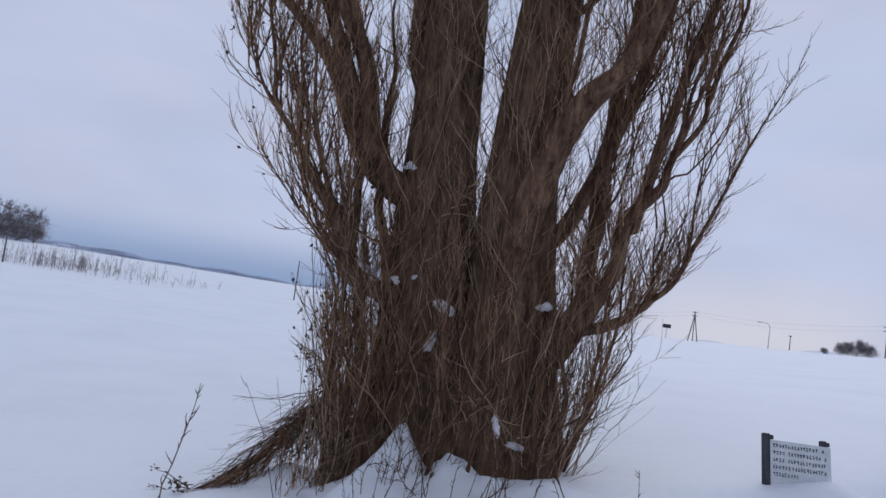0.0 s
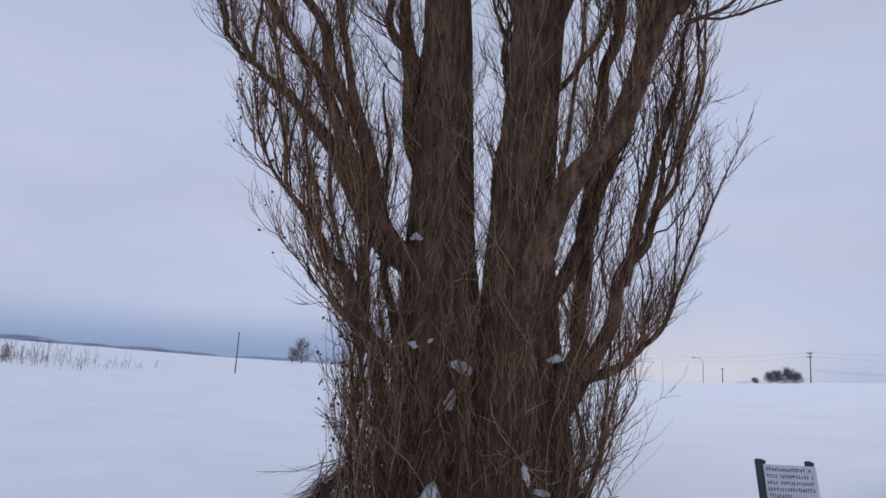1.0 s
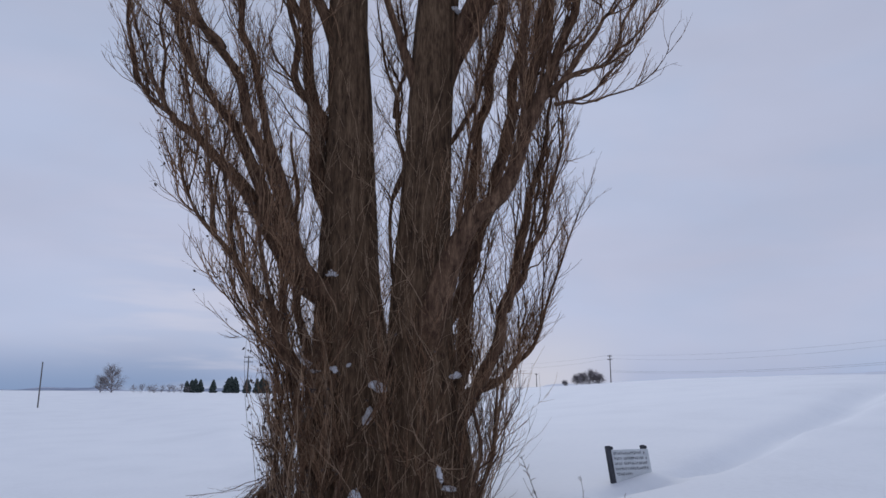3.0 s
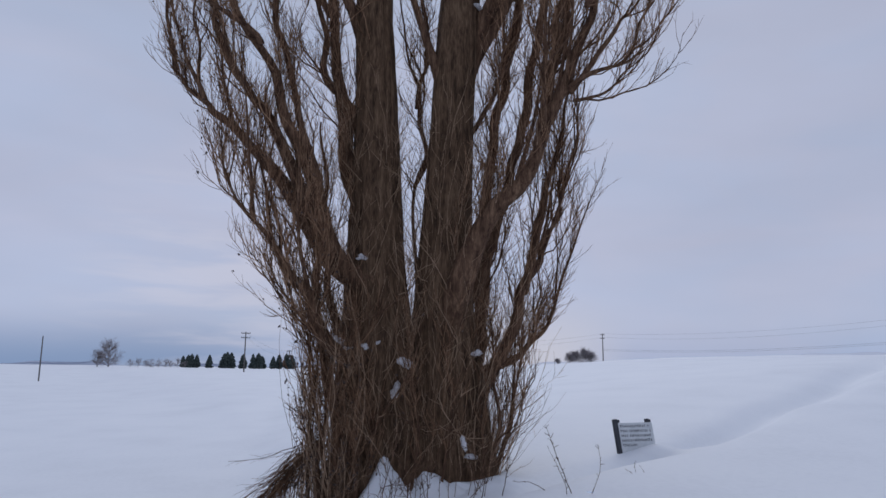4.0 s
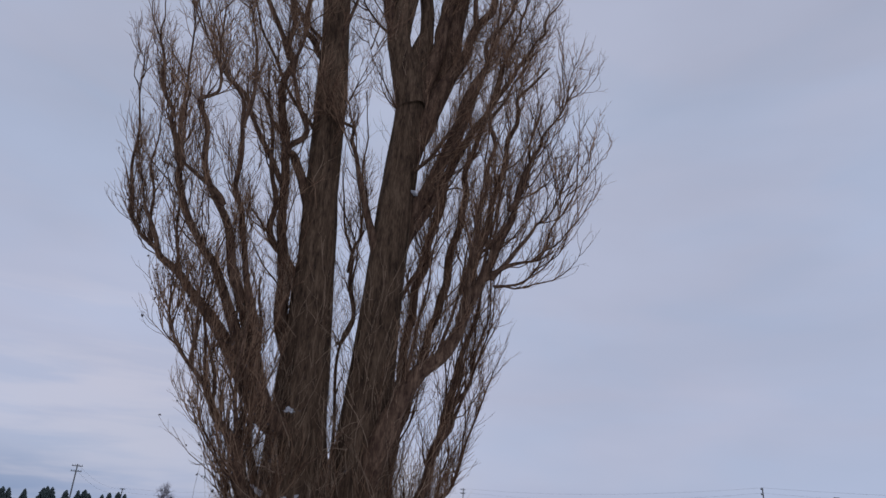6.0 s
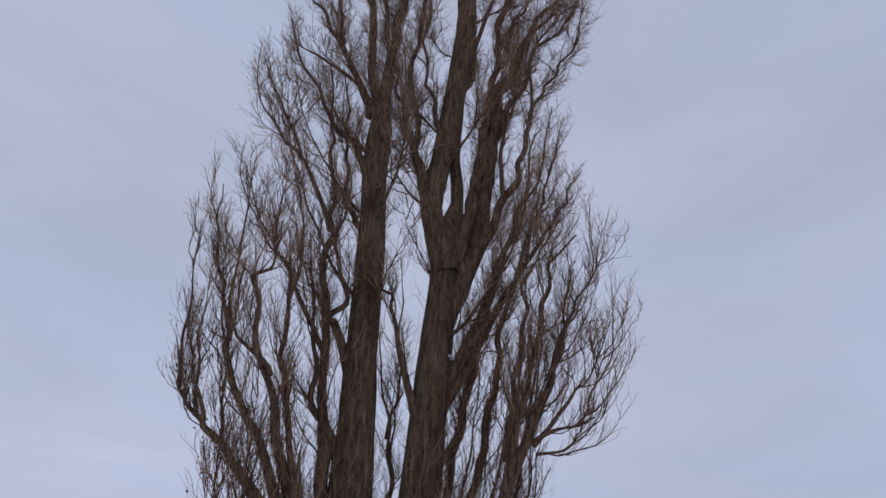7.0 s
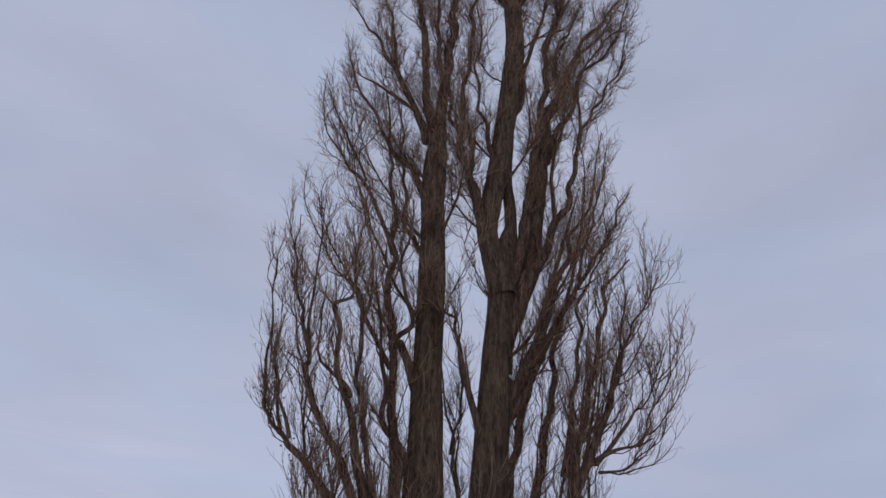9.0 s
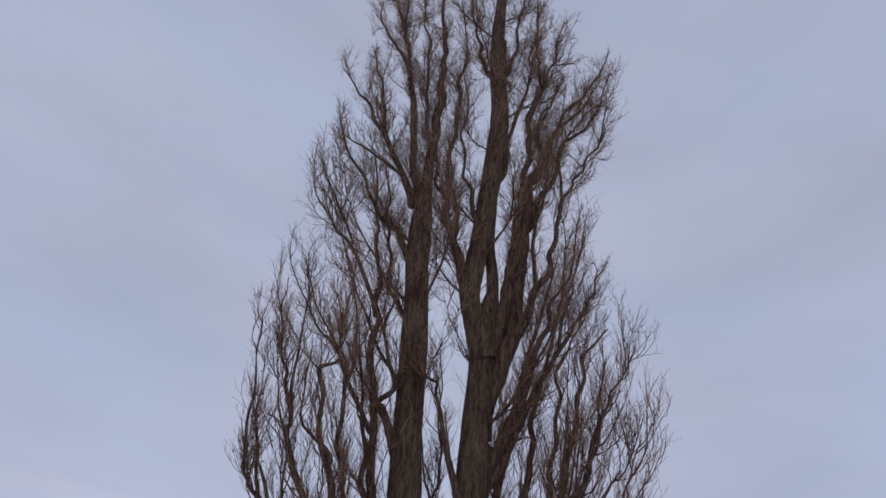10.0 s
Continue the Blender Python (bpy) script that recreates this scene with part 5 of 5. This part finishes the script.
broken = thing("broken_branch", (-1.9, 7.8, -0.9), "broken brown branch with drooping twigs leaning on the trunk's foot", "branch")
br = np.random.default_rng(77)
line = spline([(-1.30, 8.25, 0.33), (-1.62, 8.2, 0.03), (-2.0, 8.12, -0.42), (-2.4, 7.98, -0.85), (-2.95, 7.72, -1.17)], 22) - np.array([-1.9, 7.8, -0.9])
v, q = tubes(line[None], np.linspace(0.045, 0.018, 22)[None], 12, 1 + 0.10 * br.normal(0, 1, (1, 22, 12)))
part("limb", mesh_of("limb", v, q, LIMB_BARK), LIMB_BARK, broken)
at, way, who, s = sprout(br, line[None], 190, 0.0, 0.8, (2, 14), np.array([9.0, 0, 0]), 0.0)
l2 = grow(br, at + br.normal(0, 0.07, at.shape), way, br.uniform(0.4, 1.25, len(at)), 8, -0.012, 0.11)
down = line[br.integers(2, 20, 90)] + br.normal(0, 0.03, (90, 3))
l2b = grow(br, down, np.array([-0.25, -0.1, -1.0]) + br.normal(0, 0.25, (90, 3)), np.minimum(br.uniform(0.2, 0.9, 90), np.maximum(down[:, 2] + 0.35, 0.1)), 8, -0.03, 0.13)
l2 = np.concatenate([l2, l2b])
at, way, who, s = sprout(br, l2, 4, 0.2, 0.95, (6, 26), np.array([9.0, 0, 0]), 0.0)
l3 = grow(br, at, way, br.uniform(0.15, 0.5, len(at)), 5, -0.04, 0.12)
for half, mat in ((0, LIMB_BARK), (1, TWIG)):
    v, q = join([tubes(l2[half::2], np.linspace(1, 0.35, 8)[None] * br.uniform(0.003, 0.008, (len(l2[half::2]), 1)), 5), tubes(l3[half::2], np.linspace(1, 0.4, 5)[None] * np.full((len(l3[half::2]), 1), 0.0032), 3)])
    tagged(part("twig_spray", mesh_of("twig_spray", v, q, mat), mat, broken), kind="stuff")
tips = grow(br, line[-1] + br.normal(0, 0.05, (9, 3)), np.array([-0.9, -0.35, 0.10]) + br.normal(0, 0.35, (9, 3)), br.uniform(0.2, 0.5, 9), 8, 0.02, 0.13)
tips[:, :, 2] = np.maximum(tips[:, :, 2], line[-1, 2] - 0.05)
for i in range(9):
    v, q = tubes(tips[i:i + 1], np.linspace(0.008, 0.004, 8)[None], 5)
    part("twig", mesh_of("twig", v, q, LIMB_BARK), LIMB_BARK, broken)
v, q = join([leaves_on(l3[l3[:, -1, 0] < -0.75], 60, 78, (0.016, 0.034)), leaves_on(np.repeat(tips[:, -3:], 8, axis=0) + br.normal(0, 0.035, (72, 3, 3)), 48, 79, (0.02, 0.042))])
tagged(part("withered_leaves", mesh_of("withered_leaves", v, q, DRY_LEAF, False), DRY_LEAF, broken, "dark curled leaves at the tips"), kind="stuff")


# ---- the notice board, half buried ----
board = thing("notice_board", (4.56, 8.64, 0.03), "half-buried white notice board on dark posts in snow", "sign")
turn = math.atan2(0.09, 0.76)
board.rotation_euler = (radians(-14), 0, turn)
for x, y, tall, wide in ((-0.40, 0.01, 0.57, 0.085), (0.33, 0.055, 0.575, 0.07)):
    bm = bmesh.new()
    box(bm, (wide, 0.07, tall + 0.5), (x, y, (tall - 0.5) / 2), 0, 0.006)
    box(bm, (wide * 0.8, 0.085, 0.05), (x + wide * 0.55, y, tall - 0.04), 0, 0.005)
    part("post", bm, SIGN_POST, board, "dark weathered wooden post")
bm = bmesh.new()
box(bm, (0.75, 0.03, 0.62), (0.015, 0.0, 0.19), 0, 0.004)
panel = part("panel", bm, SIGN_FACE, board, "white panel with rows of dark lettering")
lr = np.random.default_rng(4)
for row in range(5):
    z, x = 0.435 - row * 0.086, -0.325
    while x < (0.31 if row < 4 else -0.02):
        w = lr.uniform(0.024, 0.033)
        if lr.uniform() > 0.05:
            bm = bmesh.new()
            for _ in range(3):
                box(bm, (w * lr.uniform(0.45, 0.95), 0.003, 0.007), (x + w / 2 + lr.uniform(-0.003, 0.003), -0.0165, z + lr.uniform(-0.022, 0.022)))
            box(bm, (0.007, 0.003, 0.044), (x + w / 2 + lr.uniform(-0.008, 0.008), -0.0165, z))
            part("mark", bm, SIGN_INK, panel)
        x += w + 0.008


# ---- far things round the field ----
def utility_pole(at, tall, label, arm=1.5, braced=False, turn=0.5):
    at = (at[0], at[1], ground_at(at[0], at[1]) - 0.1)
    ob = thing("utility_pole", at, label, "pole", "utility poles along the road")
    bm = bmesh.new()
    rod(bm, (0, 0, 0), (0, 0, tall), 0.11 if arm else 0.075, 0.08 if arm else 0.06, 12)
    part("pole", bm, POLE_WOOD, ob)
    if arm:
        for z in ((tall - 0.25, tall - 0.95) if arm > 1 else (tall - 0.2,)):
            bm = bmesh.new()
            box(bm, (arm, 0.1, 0.1), (0, 0.12, z), turn, 0.01)
            cross = part("crossarm", bm, POLE_WOOD, ob)
            for x in (-0.45, -0.2, 0.2, 0.45):
                bm = bmesh.new()
                c = Vector((math.cos(turn) * x * arm, 0.12 + math.sin(turn) * x * arm, z + 0.05))
                rod(bm, c, c + Vector((0, 0, 0.16)), 0.05, 0.03, 8)
                part("insulator", bm, CONCRETE, cross)
    if braced:
        for dx in (-0.95, 0.95):
            bm = bmesh.new()
            rod(bm, (dx, 0, 0), (0, 0, tall - 0.5), 0.11, 0.09, 10)
            part("brace", bm, POLE_WOOD, ob)
    return Vector((at[0], at[1], at[2] + tall))


def cable(a, b, sag, radius=0.009, count=24):
    f = np.linspace(0, 1, count)[:, None]
    line = np.array(a)[None] * (1 - f) + np.array(b)[None] * f
    line[:, 2] -= (4 * sag * f * (1 - f))[:, 0]
    v, q = tubes(line[None], np.full((1, count), radius), 5)
    ob = part("power_cable", mesh_of("power_cable", v, q, CABLE), CABLE)
    return tagged(ob, "thin dark overhead cable between poles", "cable", "overhead cables")


def street_lamp(at, tall, reach, turn, label):
    at = (at[0], at[1], ground_at(at[0], at[1]) - 0.1)
    ob = thing("street_lamp", at, label, "lamp", "street lamps along the road")
    way = np.array([math.cos(turn), math.sin(turn), 0])
    line = spline([(0, 0, 0, 0.09), (0, 0, tall * 0.5, 0.075), (0, 0, tall * 0.85, 0.06), (way[0] * reach * 0.3, way[1] * reach * 0.3, tall * 0.975, 0.05), (way[0] * reach, way[1] * reach, tall, 0.045)], 20)
    v, q = tubes(line[None, :, :3], line[None, :, 3], 10)
    part("pole", mesh_of("pole", v, q, STEEL), STEEL, ob)
    bm = bmesh.new()
    box(bm, (0.75, 0.26, 0.16), way * (reach + 0.25) + np.array([0, 0, tall]), turn, 0.04)
    part("lamp_head", bm, CONCRETE, ob)


top_b = utility_pole((57.0, 123.5), 5.6, "wooden utility pole with crossarms at the field's edge")
top_c = utility_pole((-10.7, 106.0), 6.3, "wooden utility pole with crossarms behind the conifers")
top_c2 = utility_pole((-4.8, 146.0), 4.0, "distant wooden utility pole beyond the conifers", 1.0)
top_d = utility_pole((78.6, 70.0), 5.6, "wooden utility pole beside the snowbank", 1.2)
top_a = utility_pole((30.7, 146.6), 6.3, "braced wooden utility pole on the crest of the field", 1.2, True)
utility_pole((53.7, 159.2), 3.4, "distant utility pole beyond the crest", 0.9)
utility_pole((-29.9, 78.4), 5.0, "slim bare pole standing in the snowfield", 0)
utility_pole((-46.2, 51.2), 2.6, "slim bare pole beside dry stalks", 0)
for dz, sag in ((0.0, 1.0), (-0.7, 1.2)):
    for a, b in ((top_a, top_b), (top_b, top_d), (top_d, Vector((120, 20, 9))), (top_c, top_c2), (top_c2, top_a)):
        cable(a + Vector((0, 0, dz)), b + Vector((0, 0, dz)), sag)
for dz in (-3.1, -3.35):
    cable(top_b + Vector((0, 0, dz)), top_d + Vector((0, 0, dz)), 0.8, 0.012)
    cable(top_d + Vector((0, 0, dz)), Vector((120, 20, 5 + dz * 0.2)), 0.8, 0.012)
street_lamp((44.5, 143.3), 5.2, 2.0, radians(195), "galvanised curved street lamp on the field's crest")
street_lamp((77.0, 56.3), 5.0, 0.9, radians(170), "galvanised curved street lamp beyond the snowbank")

post_sign = thing("road_sign", (25.5, 147.5, ground_at(25.5, 147.5)), "small dark board on a post at the field's crest", "sign")
bm = bmesh.new()
rod(bm, (0, 0, -0.2), (0, 0, 2.7), 0.07, 0.07)
part("post", bm, STEEL, post_sign)
bm = bmesh.new()
box(bm, (1.7, 0.08, 0.8), (0, -0.1, 2.6), 0.1, 0.02)
part("board", bm, DARK_PAINT, post_sign)

red_sign = thing("road_sign", (42.8, 34.95, ground_at(42.8, 34.95)), "faded red and white road sign behind the snowbank", "sign")
bm = bmesh.new()
rod(bm, (0, 0, -0.3), (0, 0, 1.6), 0.04, 0.04)
part("post", bm, STEEL, red_sign)
bm = bmesh.new()
box(bm, (0.5, 0.03, 0.7), (-0.1, -0.05, 1.3), -0.7, 0.01)
face = part("board", bm, FADED_RED, red_sign)
for z in (1.48, 1.3, 1.12):
    bm = bmesh.new()
    box(bm, (0.34, 0.01, 0.07), (-0.1 - 0.022, -0.05 - 0.022, z), -0.7)
    part("stripe", bm, SIGN_FACE, face, "pale bar of lettering")

dark_box = thing("marker_box", (43.1, 34.6, ground_at(43.1, 34.6)), "small dark metal box sticking out of the snowbank", "box")
bm = bmesh.new()
box(bm, (0.55, 0.4, 0.34), (0, 0, 0.10), -0.7, 0.05)
part("body", bm, DARK_PAINT, dark_box)
bm = bmesh.new()
box(bm, (0.28, 0.25, 0.16), (0, 0, 0.34), -0.7, 0.04)
part("lid", bm, DARK_PAINT, dark_box)

mirror = thing("traffic_mirror", (37.9, 25.0, ground_at(37.9, 25.0)), "dark-backed round traffic mirror on a pale post", "mirror")
bm = bmesh.new()
rod(bm, (0, 0, -0.6), (0, 0, 1.5), 0.045, 0.045)
part("post", bm, STEEL, mirror)
bm = bmesh.new()
rod(bm, (0.05, -0.1, 1.35), (0.02, -0.02, 1.35), 0.42, 0.42, 24)
part("mirror_back", bm, DARK_PAINT, mirror)


def conifer(at, tall, wide, seed, label):
    """A small dark spruce: trunk and whorls of drooping, ragged boughs."""
    r = np.random.default_rng(seed)
    at = (at[0], at[1], ground_at(at[0], at[1]))
    ob = thing("conifer", at, label, "tree", "row of conifers")
    bm = bmesh.new()
    rod(bm, (0, 0, -0.2), (0, 0, tall * 0.95), 0.08, 0.015, 8)
    part("trunk", bm, LIMB_BARK, ob)
    n = 220
    f = r.uniform(0.02, 1, n) ** 0.8
    az = r.uniform(0, 2 * np.pi, n)
    out = np.stack([np.sin(az), np.cos(az), 0 * az], axis=1)
    reach = wide * 0.5 * (1 - f) ** 0.58 * r.uniform(0.55, 1.2, n) + 0.05
    a = np.stack([0 * f, 0 * f, f * tall], axis=1) + out * reach[:, None] * 0.25
    k = np.linspace(0, 1, 4)[None, :, None]
    l = a[:, None, :] + out[:, None, :] * (reach[:, None, None] * k) + np.array([0, 0, 1.0]) * (k * 0.18 - k ** 2 * 0.12) * tall * 0.3
    rad = np.array([0.12, 0.20, 0.15, 0.02])[None] * (0.4 + reach)[:, None] * 1.15
    v, q = tubes(l, rad, 4)
    tagged(part("foliage", mesh_of("foliage", v, q, HAZED_NEEDLES, False), HAZED_NEEDLES, ob), kind="stuff")
    return ob


cr = np.random.default_rng(8)
for x, tall in ((-26.3, 2.3), (-25.2, 2.5), (-24.2, 2.7), (-23.2, 2.6), (-21.0, 2.6), (-18.0, 3.0), (-17.2, 3.3), (-16.4, 3.2), (-14.2, 2.9), (-12.0, 3.0), (-11.0, 3.2), (-10.2, 2.6), (-8.2, 2.5), (-6.9, 2.9), (-5.2, 3.1), (-4.2, 2.8), (4.4, 2.8), (5.9, 2.4)):
    conifer((x + cr.uniform(-0.2, 0.2), 145.0 + cr.uniform(-1.5, 1.5)), tall, tall * cr.uniform(0.46, 0.66), int(cr.integers(1, 9999)), "small dark green conifer at the edge of the snowfield")


def bare_tree(at, tall, wide, seed, label, name="bare_tree", density=1.0, fork=7):
    """A far leafless tree with a round crown of pale twigs."""
    r = np.random.default_rng(seed)
    at = (at[0], at[1], ground_at(at[0], at[1]) - 0.1)
    ob = thing(name, at, label, "tree", "bare trees round the field")
    trunk = np.stack([np.zeros((6, 2)).T[0], np.zeros(6), np.linspace(0, tall * 0.75, 6)], axis=1)
    v, q = tubes(trunk[None], np.linspace(0.024, 0.010, 6)[None] * tall * 0.7, 8)
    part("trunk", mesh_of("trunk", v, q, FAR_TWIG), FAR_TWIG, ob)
    here = np.array([0, 0, tall * 0.4])
    a, w, _, s = sprout(r, trunk[None], fork * 6, 0.02, 1.0, (38, 86), here, 0.4)
    l1 = grow(r, a, w, r.uniform(0.45, 1.0, len(a)) * wide * 0.58 * (1.05 - 0.6 * s), 6, 0.09, 0.12)
    a, w, _, s = sprout(r, l1, int(6 * density), 0.2, 1.0, (25, 60), here, 0.3)
    l2 = grow(r, a, w, r.uniform(0.12, 0.30, len(a)) * wide, 3, 0.12, 0.14)
    a, w, _, s = sprout(r, l2, int(4 * density), 0.2, 1.0, (25, 60), here, 0.3)
    l3 = grow(r, a, w, r.uniform(0.05, 0.14, len(a)) * wide, 2, 0.1, 0.14)
    v, q = join([tubes(l1, np.linspace(1, 0.4, 6)[None] * np.full((len(l1), 1), 0.010 * tall), 4), tubes(l2, np.linspace(1, 0.4, 3)[None] * np.full((len(l2), 1), 0.005 * tall), 3), tubes(l3, np.linspace(1, 0.6, 2)[None] * np.full((len(l3), 1), 0.0030 * tall), 3)])
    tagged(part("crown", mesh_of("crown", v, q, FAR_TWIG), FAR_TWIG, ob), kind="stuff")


bare_tree((-37.0, 132.0), 5.0, 5.2, 301, "pale bare tree at the edge of the snowfield")
bare_tree((-39.2, 133.0), 3.2, 3.4, 302, "low pale bare tree at the edge of the snowfield")
bare_tree((3.2, 156.0), 6.0, 4.5, 303, "pale bare tree behind the conifers")
for i, (x, y, tall, wide) in enumerate(((54.6, 135.4, 2.6, 3.4), (56.6, 136.6, 3.0, 3.6), (59.3, 137.7, 3.5, 4.4), (61.0, 138.1, 2.4, 3.6), (51.6, 134.4, 1.5, 2.0))):
    bare_tree((x, y), tall * 0.85, wide * 0.8, 320 + i, "bushy bare tree on the field's crest", "bare_tree", 1.9, 8)
for i in range(9):
    bare_tree((-35.5 + i * 1.25, 142.0 + (i % 3)), 1.5 + 0.4 * (i % 2), 2.0, 340 + i, "low brown hedge bush beside the conifers", "hedge_bush", 0.8, 5)
for i in range(9):
    bare_tree((-77.8 - i * 1.5, 90.6 - i * 1.6), 5.5 + 0.7 * (i % 3), 4.8, 360 + i, "dense bare tree in a small wood beside the field", "bare_tree", 1.1)
for i in range(9):
    bare_tree((-76.8 - i * 1.6, 89.6 - i * 1.7), 2.4 + 0.5 * (i % 2), 3.6, 410 + i, "low dense bush under the small wood's trees", "hedge_bush", 1.6, 8)
for i in range(3):
    bare_tree((75.0 + 1.2 * i, 71.5), 1.7 - 0.3 * i, 1.5, 380 + i, "low bare bush beside the pole", "hedge_bush", 0.8, 5)

for i, (x, y) in enumerate(((-44.1, 58.5), (-47.0, 56.4), (-44.7, 59.3))):
    bare_tree((x, y), 1.9 - 0.2 * i, 1.1, 395 + i, "dark thin bush among dry stalks", "hedge_bush", 0.8, 4)

# dry stalks along the lower edge of the field
sr = np.random.default_rng(9)
n = 400
f = np.clip(sr.choice([0.04, 0.13, 0.24, 0.31, 0.44, 0.62, 0.8], n, p=[0.1, 0.18, 0.12, 0.26, 0.16, 0.1, 0.08]) + sr.normal(0, 0.045, n), 0, 1)
x, y = -50.9 + f * 17.3 + sr.normal(0, 0.5, n), 53.7 + f * 11.1 + sr.uniform(-6.0, 9.0, n)
feet = np.stack([x, y, height(x, y) - 0.05], axis=1)
tall = (0.3 + 2.1 * sr.uniform(0, 1, n) ** 1.6) * (1.15 - 0.45 * f)
l1 = grow(sr, feet, np.array([0, 0, 1.0]) + sr.normal(0, 0.08, (n, 3)), tall, 5, 0.0, 0.05)
a, w, _, s = sprout(sr, l1, 3, 0.3, 1.0, (20, 50), AXIS, 0.0)
l2 = grow(sr, a, w, sr.uniform(0.15, 0.45, len(a)), 4, 0.05, 0.1)
v, q = join([tubes(l1, np.linspace(1, 0.5, 5)[None] * sr.uniform(0.010, 0.022, (n, 1)), 4), tubes(l2, np.full((len(l2), 4), 0.010), 3)])
reeds = part("dry_stalks", mesh_of("dry_stalks", v, q, DRY_GRASS), DRY_GRASS)
tagged(reeds, "tall dry brown stalks sticking out of the snow", "dry plants", kind="stuff")
